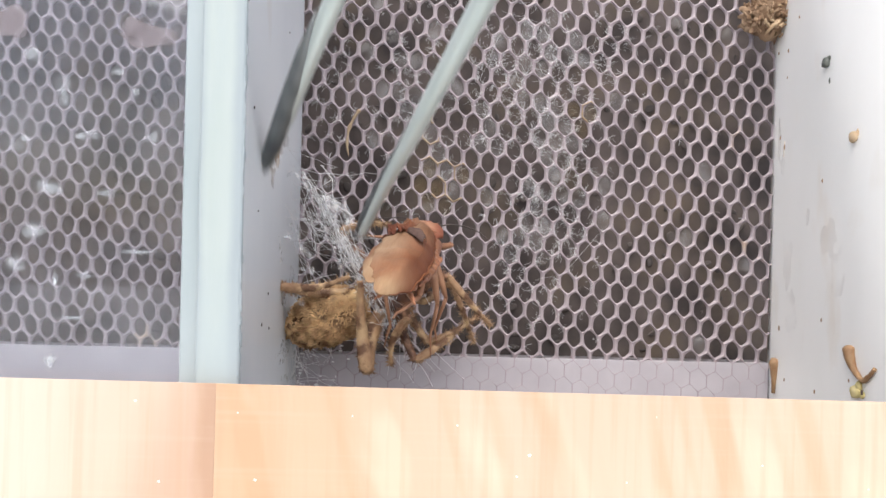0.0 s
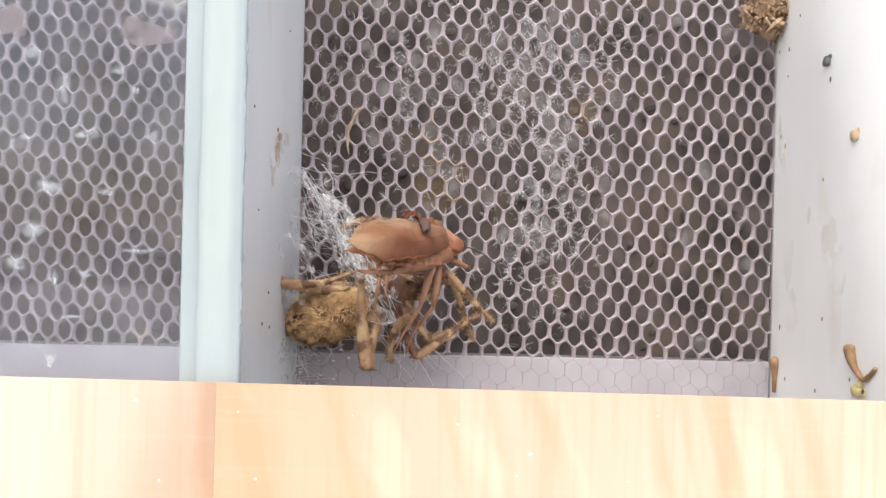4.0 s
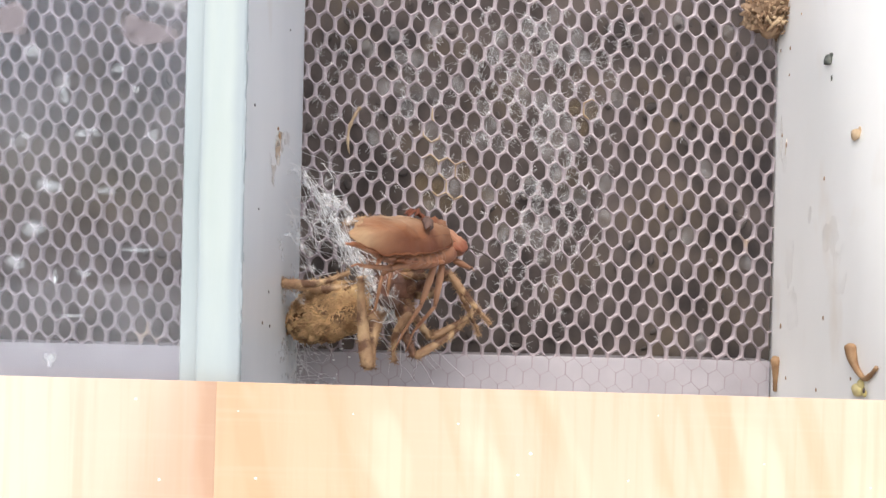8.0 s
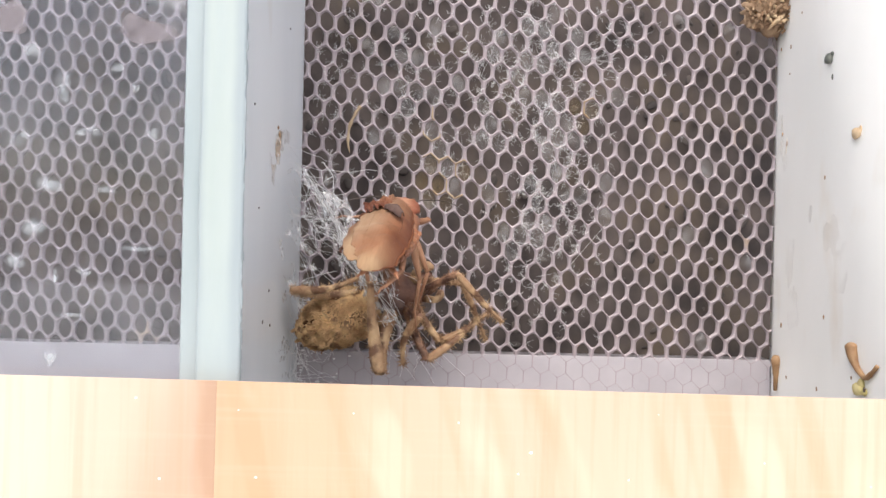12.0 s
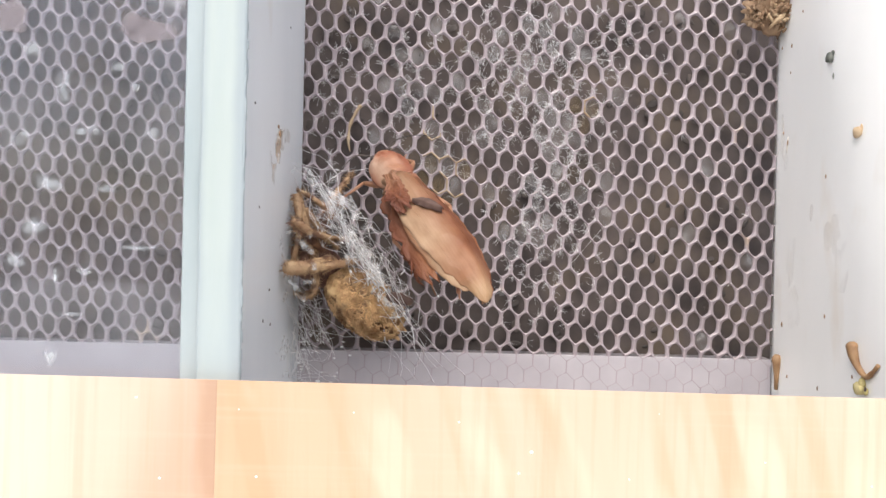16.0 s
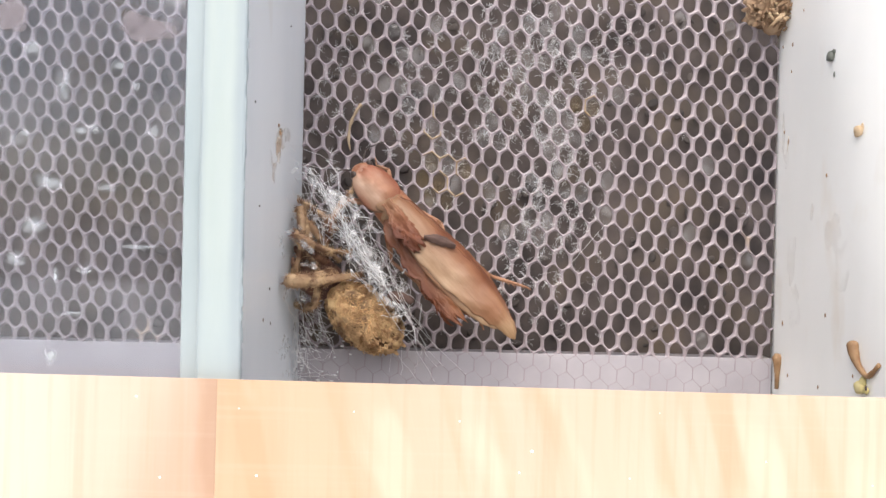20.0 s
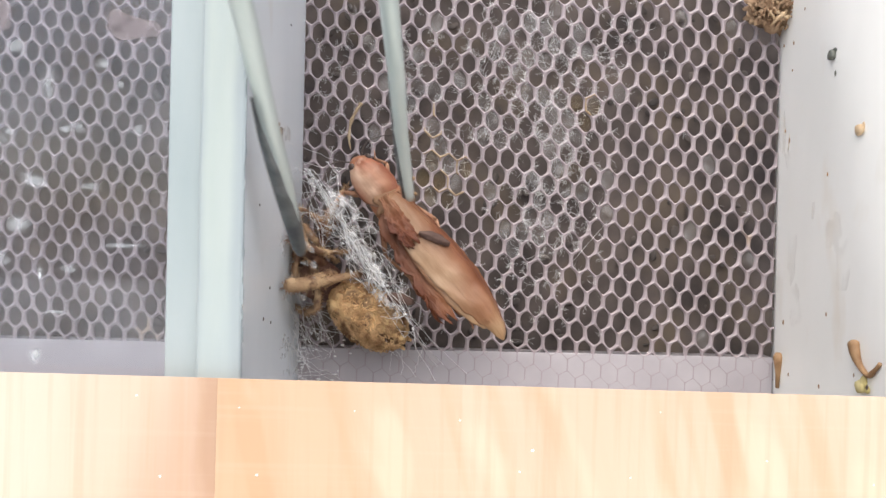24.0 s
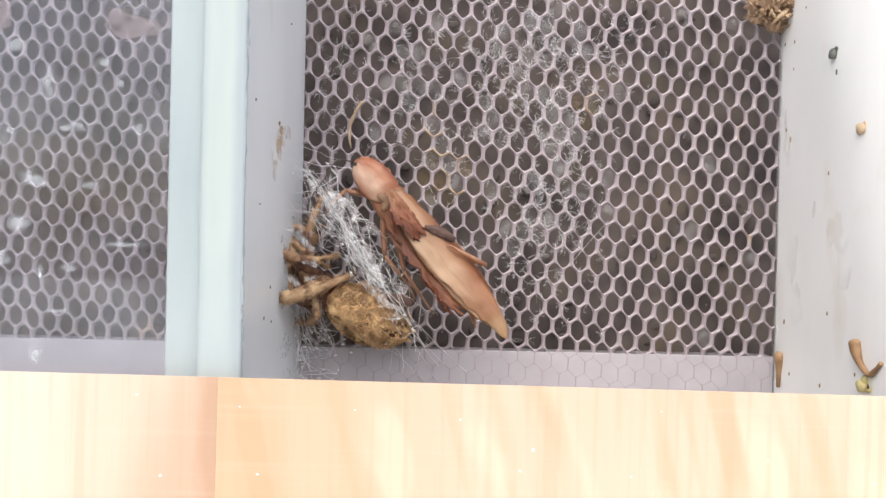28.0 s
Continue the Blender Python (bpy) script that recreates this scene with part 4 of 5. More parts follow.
for i in range(41):
    u = i / 40
    w = 4.3 * math.sqrt(max(0.02, 1 - (2 * u - 0.75) ** 2 * 0.62)) * (1 - 0.45 * u * u) * (1 + 0.05 * math.cos(i * math.pi / 2.5))
    ab.append((-6 + 19.5 * u, w))
s.tube([(x, -0.3, 0.0) for x, w in ab], [w for x, w in ab], 18)
s.v = [(x, y, z * (0.30 if z > 0 else 0.62)) for x, y, z in s.v]
part("abdomen", s, CHITIN, roach, "ringed amber-brown abdomen")


def forewing(x0, x1, low, high, lift, arch, droop, rag, crease, fray=0.0):
    """A curved plate between the side lines low and high; rag and crease roughen its outline and face, fray tears its end."""
    low, high = eased(low), eased(high)

    def fn(u, v):
        b = (v - 0.5) * 2
        end = x1 - fray * (0.5 + noise.noise(Vector((b * 3.3, lift * 3, 1.0)))) - 0.9 * fray * abs(noise.noise(Vector((b * 9, lift, 4.0))))
        x = x0 + (end - x0) * (1 - (1 - u) ** 1.35)
        a, c = low(x), high(x)
        y = a + (c - a) * v + rag * b * abs(b) * (noise.noise(Vector((x * 0.5, b, lift))) + 0.6 * noise.noise(Vector((x * 1.9, b * 2, 5.5))))
        lump = crease * (noise.noise(Vector((x * 0.22, b * 1.4, lift * 1.7))) + 0.45 * noise.noise(Vector((x * 0.7, b * 3.2, 2.2))) + 0.28 * noise.noise(Vector((x * 1.9, b * 7, 6.1))))
        tip = max(0.0, (x - 8) / 12)
        full = min(1.0, (c - a) / 5)
        return (x, y, lift + full * (arch * (1 - b * b) - droop * max(0, b) ** 2.5) - 0.9 * tip * tip + lump * full)
    return fn


RIGHT_LOW = ((-9.5, -1.2), (-4, -3.2), (0, -4.2), (6, -4.1), (11, -3.5), (13.6, -3.1), (14.2, -2.5), (16.2, -2.3), (16.8, -1.7), (18.7, -1.5), (20.4, -0.9))
RIGHT_HIGH = ((-9.5, 1.2), (-7.5, 2.3), (-5, 2.8), (0, 3.4), (4, 3.8), (8, 3.8), (12, 3.4), (15, 2.8), (18, 1.7), (19.6, 0.8), (20.5, -0.4))
LEFT_LOW = ((-9.5, -2.4), (-7, -4.4), (-5, -5.4), (0, -6.2), (4, -6.2), (8, -6.8), (11.5, -7.5), (14, -6.6))
LEFT_HIGH = ((-9.5, 0.6), (0, -2.0), (8, -2.8), (14, -3.0))
fore_right = forewing(-9.5, 20.5, RIGHT_LOW, RIGHT_HIGH, 3.0, 0.9, 1.5, 0.2, 0.42)
wing_right = part("forewing", Shape().shell(fore_right, 46, 24, 0.12), WING, roach, "tan translucent wing cover with a cream inner strip")
wing_left = part("forewing", Shape().shell(forewing(-9.5, 14.0, LEFT_LOW, LEFT_HIGH, 1.5, 0.6, -1.0, 0.8, 0.6, 2.6), 48, 26, 0.12), WING_DARK, roach, "ragged red-brown wing cover")
hind_right = part("hindwing", Shape().shell(forewing(-6, 17.6, ((-6, -3.3), (4, -4.6), (11, -4.2), (15, -3.2), (17, -2.2), (17.6, -1.4)), ((-6, 0), (4, 1.0), (15, 0.8), (17.6, -0.2)), 2.6, 0.45, 0.0, 0.12, 0.15, 0.3), 40, 20, 0.1),
                  WING_PALE, roach, "cream membranous hind wing")
part("hindwing", Shape().shell(forewing(-9.8, 1.4, ((-9.8, -3.0), (-4, -4.6), (1.4, -3.6)), ((-9.8, -0.2), (-5, 0.5), (1.4, 1.0)), 3.5, 0.5, 0.4, 0.8, 1.0, 2.4), 46, 30, 0.1),
                 WING_CRUMPLED, roach, "crumpled brown torn wing base")
part("wing_margin", Shape().tube([fore_right(k / 44, 1.0) for k in range(42)], [0.2] * 22 + [0.2 - 0.008 * k for k in range(20)], 6), WING_DARK, wing_right, "darker red-brown margin")
# veins that stand out of the wing
for v0, v1, u0, u1 in ((0.34, 0.2, 0.05, 0.8), (0.78, 0.86, 0.05, 0.85)):
    line = [Vector(fore_right(u0 + (u1 - u0) * k / 30, v0 + (v1 - v0) * k / 30)) + Vector((0, 0, 0.0)) for k in range(31)]
    part("vein", Shape().tube(line, [0.07 - 0.0018 * k for k in range(31)], 5), WING, wing_right)
for k in range(9):
    x, y = 6 + 0.7 * k + rng.gauss(0, 0.3), -6.4 + rng.gauss(0, 0.4) + 0.26 * k
    d = Vector((rng.uniform(1.4, 3.2), rng.gauss(-0.3, 0.7), rng.gauss(0, 0.4)))
    part("wing_shred", Shape().tube([(x, y, 1.5), Vector((x, y, 1.6)) + d * 0.6, Vector((x, y, 1.4)) + d], [0.4, 0.24, 0.03], 5, flat=0.35), WING_DARK, wing_left)


def flap(u, v):
    b = (v - 0.5) * 2
    w = 0.95 * math.sin(math.pi * (0.1 + 0.84 * u)) ** 0.6 * (1 + 0.3 * noise.noise(Vector((u * 4, b, 2))))
    return (-1.3 + 4.5 * u - 0.5 * w * b, -1.1 + 3.4 * u - 0.5 * u * u + w * b * 0.75, 3.9 + 0.7 * (1 - b * b) + 0.5 * math.sin(3 * u) + 0.2 * noise.noise(Vector((u * 5, b * 3, 8))))


part("wing_flap", Shape().shell(flap, 18, 12, 0.12), FLAP, roach, "curled dark purple-grey scrap of wing")
for side in (-1, 1):
    s = Shape().tube(bent([(12.5, side * 1.2, -0.2), (14.4, side * 2.0, -0.2), (16.0, side * 2.6, -0.4)]), [0.4] * 5 + [0.35] * 3 + [0.15] * 3, 6)
    part("cercus", s, CHITIN, roach)


def roach_leg(hip, knee, ankle, toe, thick, spines=0):
    hip, knee, ankle, toe = Vector(hip), Vector(knee), Vector(ankle), Vector(toe)
    leg = part("leg", Shape().tube([Vector(), (knee - hip) * 0.4, (knee - hip) * 0.85, knee - hip], [thick * 0.8, thick * 1.15, thick * 0.8, thick * 0.5], 8), LEG, roach, "spiny red-brown leg", at=hip)
    a, t = ankle - knee, toe - knee
    s = Shape().tube([Vector(), a * 0.5, a, (a + t) / 2 + Vector((0, 0, 0.3)), t], [thick * 0.6, thick * 0.55, thick * 0.38, thick * 0.26, thick * 0.2], 7)
    for k in range(spines):
        p = a * ((k + 1) / 13)
        d = Vector((rng.gauss(0, 1), rng.gauss(0, 1), rng.gauss(0, 1))).normalized() * rng.uniform(0.7, 1.5) + a.normalized() * 0.5
        s.tube([p, p + d], [0.11, 0.02], 3)
    return leg, part("shin", s, LEG, leg, at=knee - hip)


hind_leg, hind_shin = roach_leg((0, 1.5, -1), (10.8, 2.6, -1.2), (16.0, 0.8, -1.6), (17.4, 0.2, -2.0), 0.6, 12)
for hip, knee, ankle, toe, thick in (((-13, 2.4, -1), (-15.5, 4.6, -1.2), (-17.6, 3.6, -1.6), (-19.0, 4.6, -2), 0.5), ((-13, -2.4, -1), (-15.5, -5.0, -1), (-14.4, -8.6, -1), (-13, -11, -1), 0.5)):
    roach_leg(hip, knee, ankle, toe, thick)
# legs that hang below it at first and later lie back under the abdomen
hanging_legs = []
for hip, out in (((-9, -2.0, -1), -3.4), ((-5, -2.4, -1), -2.2), ((-9, 2.0, -1), 3.0), ((-5, 2.4, -1), 1.6)):
    hip = Vector(hip)
    knee = hip + Vector((0.4 * out, out, -6.4))
    ankle = knee + Vector((-1.4, -0.5 * out, -5.6))
    hanging_legs.append((roach_leg(hip, knee, ankle, ankle + Vector((1.2, 0.3 * out, -3.0)), 0.55)[0], hip))
for pts in ([(-18.6, 0.9, 0.4), (-20, 3.5, 1.0), (-18.5, 8, 1.0), (-15, 12, -0.5)], [(-18.6, -0.9, 0.4), (-20, -4, 1.2), (-18, -8, 1.2), (-16, -12.5, 0.2)]):
    line = bent(pts, 7)
    part("antenna", Shape().tube(line, [0.15 - 0.09 * k / len(line) for k in range(len(line))], 5), DARK, roach)
s = Shape().tube(bent([(-9.7, -2.6, 1.9), (-9.5, -1.2, 2.5), (-9.5, 0.4, 2.7), (-9.6, 2.2, 2.2)], 5), [0.08] * 4 + [0.17] * 8 + [0.08] * 4, 7)
part("scutellum", s, CHITIN, roach, "dark seam behind the shield")
for side in (-1, 1):
    s = Shape()
    for k in range(8):
        s.blob((-3 + 1.9 * k, side * (4.1 - 0.1 * k - 0.025 * k * k) - 0.3, -0.1), (1.5, 0.4, 0.34), 8, 6, 0.25, k, 1)
    part("abdomen_rim", s, CHITIN, roach, "scalloped red-brown rim")

# ---- spider: local x towards its head, z along its back ----
spider = thing("spider", "large mottled straw-brown hairy spider holding the cockroach", "spider")
AB_C, AB_R = Vector((-10.2, 0, 0.4)), Vector((7.0, 4.4, 4.1))
part("carapace", Shape().blob((0, 0, 0), (4.2, 3.4, 2.2), 20, 14, 0.15, 3, 0.5), SPIDER_RED, spider, "dark red-brown front body")
s = Shape().blob((0, 0, 0), AB_R, 34, 22, 0.2, 8, 0.7)
s.v = [(AB_C.x + x, AB_C.y + y * (1 + 0.02 * x), AB_C.z + z * (1 + 0.02 * x)) for x, y, z in s.v]
part("abdomen", s, SPIDER_FUR, spider, "mottled straw-brown furry abdomen")
# hairs lie backwards in overlapping tufts
tuft_at = []
for k in range(300):
    d = Vector((rng.gauss(0, 1), rng.gauss(0, 1), rng.gauss(0, 1) + 0.5)).normalized()
    tuft_at.append((d, rng.uniform(0.1, 0.6), rng.gauss(0, 0.8)))
s = Shape()
for d0, rise, skew in tuft_at:
    back = Vector((-1, skew, 0.1))
    for k in range(15):
        d = (d0 + Vector((rng.gauss(0, 0.07), rng.gauss(0, 0.09), rng.gauss(0, 0.09)))).normalized()
        p = AB_C + Vector((d.x * AB_R.x, d.y * AB_R.y, d.z * AB_R.z)) * 0.97
        lie = (back - d * back.dot(d) + Vector((0, rng.gauss(0, 0.3), rng.gauss(0, 0.3)))).normalized()
        q = p + d * rise * rng.uniform(0.5, 1.2) + lie * rng.uniform(0.3, 0.75)
        s.tube([p, p.lerp(q, 0.55) + d * 0.2, q], [0.14, 0.13, 0.03], 3, cap=False)
tagged(part("hair", s, SPIDER_HAIR, spider, "tufts of straw-yellow and brown hairs"), kind="stuff")
for side in (-1, 1):
    part("fang_base", Shape().blob((4.4, side * 1.1, -0.4), (1.9, 0.9, 1.2), 10, 8), SPIDER_RED, spider)
    part("palp", Shape().tube(bent([(3.4, side * 2, 0), (5.4, side * 3, 1), (6.6, side * 2, -0.5)], 4), [0.6, 0.65, 0.6, 0.6, 0.55, 0.6, 0.7, 0.7, 0.4], 7), SPIDER_LEG, spider)
    part("spinneret", Shape().tube([(-15.8, side * 0.6, 0.2), (-17.0, side * 0.8, 0.3), (-18.2, side * 0.9, 0.2)], [0.6, 0.5, 0.2], 8), SPIDER_HAIR, spider)


def limb(length, thick, tip, bend, hairs):
    """One leg piece along local x, swollen past its root, with a soft bend and fine hairs."""
    pts = [Vector((length * f, 0, bend * math.sin(math.pi * f))) for f in (0, 0.06, 0.2, 0.4, 0.6, 0.8, 0.93, 1.0)]
    rad = [thick * a + (tip - thick) * f for a, f in ((0.72, 0), (0.98, 0), (1.1, 0.1), (1.05, 0.35), (1.0, 0.6), (0.98, 0.85), (1.02, 1.0), (0.8, 1.0))]
    rad = [max(0.12, r) for r in rad]
    s = Shape().tube(bent(pts, 3), [rad[min(k // 3, 7)] + (rad[min(k // 3 + 1, 7)] - rad[min(k // 3, 7)]) * (k % 3) / 3 for k in range(22)], 10)
    s.v = [(x, y * (1 + 0.14 * noise.noise(Vector((x * 0.5, y, length)))), z * (1 + 0.14 * noise.noise(Vector((x * 0.6, 7, z + length))))) for x, y, z in s.v]
    for k in range(hairs):
        i = rng.randrange(len(pts) - 1)
        d = Vector((rng.gauss(0.2, 0.5), rng.gauss(0, 1), rng.gauss(0, 1))).normalized()
        p = pts[i].lerp(pts[i + 1], rng.random()) + Vector((0, d.y, d.z)).normalized() * rad[i] * 0.85
        s.tube([p, p + d * rng.uniform(0.25, 0.9)], [0.075, 0.015], 3, cap=False)
    return s


spider_legs = []


def spider_leg(hip, thick, knee_a, end_a, knee_b, end_b):
    """A leg of two pieces; knee and end while it feeds (a) and after it has turned round (b), in the spider's space."""
    hip, stances = Vector(hip), []
    for knee, end in ((Vector(knee_a), Vector(end_a)), (Vector(knee_b), Vector(end_b))):
        upper = Vector((1, 0, 0)).rotation_difference(knee - hip)
        stances.append((upper, Vector((1, 0, 0)).rotation_difference(upper.inverted() @ (end - knee))))
    reach, rest = (Vector(knee_a) - hip).length, (Vector(end_a) - Vector(knee_a)).length
    leg = part("leg", limb(reach, thick, thick * 0.85, 0.8, 260), SPIDER_THIGH if len(spider_legs) in (2, 4, 5, 6) else SPIDER_LEG, spider, "hairy banded brown leg", at=hip)
    shin = part("shin", limb(rest, thick * 0.85, thick * 0.4, 1.1, 260), SPIDER_LEG, leg, at=(reach, 0, 0))
    spider_legs.append((leg, shin, hip, reach, stances))


spider_leg((-1.8, -2.0, 0.4), 1.25, (-6.4, -10.3, 7.1), (-2.5, 2.8, 9.3), (2.0, 3.0, 10.2), (-5.3, -5.1, 1.6))
spider_leg((-2.2, 1.6, 0.6), 0.85, (-14.7, 6.5, 5.6), (-4.1, 4.2, 7.4), (9.4, -6.6, 2.9), (2.8, 2.2, 2.8))
spider_leg((0.6, -2.4, 0.2), 0.75, (0.8, -11.2, 4.0), (10.2, -8.2, 0.2), (6.4, -3.1, 7.8), (-1.7, -6.8, 2.0))
spider_leg((2.0, -2.0, 0.2), 0.65, (3.5, -9.3, 3.1), (12.3, -8.0, -0.7), (-2.9, 3.7, 3.0), (1.7, 6.0, -5.2))
spider_leg((2.4, -1.2, 0.2), 0.65, (9.9, -0.7, 7.0), (13.7, -10.2, 1.1), (3.8, -10.1, -4.4), (1.1, -1.1, 2.8))
spider_leg((1.4, -2.2, 0.5), 0.75, (2.3, -4.7, 6.6), (-3.1, -10.6, 3.0), (4.5, -8.1, 1.1), (5.7, -15.4, -3.5))
spider_leg((0.2, 2.4, 0), 0.7, (-3.7, 12.1, 2.1), (3.9, 10.7, -1.0), (7.1, -5.7, 1.1), (-1.1, -4.1, 0.4))
spider_leg((1.8, 2.0, 0), 0.55, (10.2, -2.2, 3.8), (10.3, -11.9, -2.1), (3.5, -8.0, 1.0), (13.3, -6.5, -4.6))

# ---- tweezers: each prong runs from its tip along local z ----
tweezers = thing("tweezers", "long stained steel tweezers", "tweezers")


def prong_shape(turned):
    s = Shape()
    zs = (0, 0.5, 2, 6, 12, 20, 32, 46, 62, 80, 105)
    ws = (0.5, 0.85, 1.0, 1.1, 1.2, 1.35, 1.55, 1.75, 1.95, 2.1, 2.2)
    s.tube([(0.25 * turned * math.sin(z / 9) * (z < 20), 0, z) for z in zs], [w * 0.95 for w in ws], 14, flat=0.85)
    return s


prong_left = part("prong", prong_shape(1), STEEL, tweezers)
prong_right = part("prong", prong_shape(-1), STEEL, tweezers)
# dark strips paint shade onto the prongs, down one side towards the tip
part("shade_strip", Shape().tube([(0.05, 0, -0.15), (0.05, 0, 1), (0, 0, 4), (-0.15, 0, 9), (-0.4, 0, 14), (-0.8, 0, 19), (-1.35, 0, 24)],
                          [0.6, 1.0, 1.2, 1.34, 1.34, 1.05, 0.2], 11, flat=0.95), PRONG_SHADE, prong_left, "dark grey strip that paints shade onto the prong")
part("shade_strip", Shape().tube([(-0.55, 0.1, 0.6), (-0.75, 0.1, 4), (-0.9, 0.1, 9), (-1.05, 0.1, 15), (-1.2, 0.1, 21)], [0.55, 0.7, 0.62, 0.42, 0.1], 9), PRONG_SHADE, prong_right, "dark grey strip that paints shade onto the prong")
s = Shape()
for k in range(12):
    s.blob((rng.uniform(-0.9, 0.9), rng.uniform(-0.5, 0.5), rng.uniform(0.2, 5)), (0.3, 0.25, rng.uniform(0.3, 0.8)), 6, 5, 0.5, k, 2)
part("dried_residue", s, DROPPING, prong_right, "brown residue stuck to the tip")

# ---- movement ----


def facing(at, along, normal):
    """A pose at a place in millimetres, with local x along a direction and local z as near as can be to the normal."""
    x = Vector(along).normalized()
    n = Vector(normal)
    z = (n - x * n.dot(x)).normalized()
    y = z.cross(x)
    return Matrix.Translation(mm(*at)) @ Matrix((x, y, z)).transposed().to_4x4()


ROACH_ROWS = (
    (0, (-4.0, -25.2, 28.6), (-0.099, -0.955, -0.280), (0.05, -0.48, 0.85)),
    (0.6, (-3.9, -25.3, 29.1), (-0.095, -0.956, -0.277), (0.05, -0.48, 0.85)),
    (1.2, (-3.6, -25.3, 29.1), (-0.119, -0.958, -0.261), (0.1, -0.5, 0.85)),
    (2, (-3.5, -25.2, 29.1), (-0.248, -0.954, -0.166), (0.2, -0.48, 0.85)),
    (3, (-4.4, -24.8, 30.0), (-0.352, -0.932, -0.088), (0.3, -0.42, 0.82)),
    (6, (-4.1, -24.9, 29.9), (-0.345, -0.937, -0.045), (0.34, -0.42, 0.8)),
    (7.5, (-4.1, -24.8, 30.0), (-0.361, -0.932, -0.034), (0.34, -0.42, 0.8)),
    (9.2, (-4.2, -24.7, 30.5), (-0.380, -0.925, -0.022), (0.33, -0.42, 0.8)),
    (10, (-4.7, -25.2, 30.3), (-0.284, -0.955, -0.081), (0.3, -0.45, 0.8)),
    (11, (-5.6, -25.4, 31.8), (-0.174, -0.965, -0.198), (0.12, -0.6, 0.75)),
    (12, (-7.1, -25.2, 31.4), (-0.042, -0.953, -0.301), (0, -0.58, 0.78)),
    (12.5, (-7.1, -25.2, 31.5), (-0.035, -0.951, -0.306), (0, -0.58, 0.78)),
    (13.5, (-6.4, -24.5, 33.3), (0.136, -0.913, -0.385), (0, -0.6, 0.75)),
    (14.5, (-5.8, -21.4, 33.5), (0.301, -0.790, -0.535), (-0.05, -0.75, 0.6)),
    (14.8, (-3.6, -21.6, 33.4), (0.256, -0.798, -0.545), (-0.05, -0.78, 0.55)),
    (15, (-3.6, -19.6, 30.8), (0.283, -0.681, -0.675), (-0.05, -0.8, 0.5)),
    (15.5, (-3.5, -18.0, 30.9), (0.451, -0.590, -0.670), (0, -0.87, 0.4)),
    (16, (-2.4, -18.0, 33.9), (0.453, -0.648, -0.613), (0, -0.85, 0.4)),
    (16.5, (-4.2, -13.0, 32.2), (0.619, -0.352, -0.703), (0.08, -0.97, 0.15)),
    (17, (-4.2, -10.1, 33.1), (0.646, -0.122, -0.753), (0.08, -0.97, 0.15)),
    (17.5, (-1.8, -14.7, 28.8), (0.481, -0.393, -0.783), (0.08, -0.97, 0.15)),
    (18, (-0.4, -12.7, 28.2), (0.597, -0.276, -0.754), (0.08, -0.97, 0.15)),
    (18.5, (-0.8, -13.7, 28.5), (0.573, -0.334, -0.748), (0.08, -0.97, 0.15)),
    (19, (-1.8, -10.7, 29.3), (0.635, -0.157, -0.757), (0.08, -0.97, 0.15)),
    (19.5, (-1.4, -12.1, 29.0), (0.645, -0.241, -0.725), (0.25, -0.93, 0.25)),
    (20, (-2.1, -10.7, 29.9), (0.683, -0.157, -0.714), (0.25, -0.93, 0.25)),
    (20.5, (-2.8, -10.5, 30.2), (0.671, -0.147, -0.727), (0.25, -0.93, 0.25)),
    (21.5, (-3.9, -10.3, 31.3), (0.711, -0.134, -0.690), (0.25, -0.93, 0.25)),
    (23.5, (-2.3, -10.5, 29.8), (0.643, -0.148, -0.752), (0.25, -0.93, 0.25)),
    (24, (-3.1, -10.4, 30.3), (0.646, -0.144, -0.750), (0.25, -0.93, 0.25)),
    (24.5, (-3.0, -10.5, 29.7), (0.622, -0.147, -0.769), (0.25, -0.93, 0.25)),
    (25.5, (-2.5, -14.5, 30.1), (0.589, -0.383, -0.712), (0.25, -0.93, 0.25)),
    (26, (-2.8, -11.2, 29.0), (0.608, -0.187, -0.771), (0.4, -0.82, 0.38)),
    (26.6, (-3.6, -14.5, 29.9), (0.578, -0.382, -0.721), (0.4, -0.82, 0.38)),
    (27, (-4.2, -13.7, 28.7), (0.569, -0.336, -0.750), (0.4, -0.82, 0.38)),
    (27.5, (-2.7, -13.6, 30.1), (0.622, -0.328, -0.711), (0.4, -0.82, 0.38)),
    (28, (-2.8, -12.2, 30.2), (0.635, -0.244, -0.733), (0.4, -0.82, 0.38)),
)
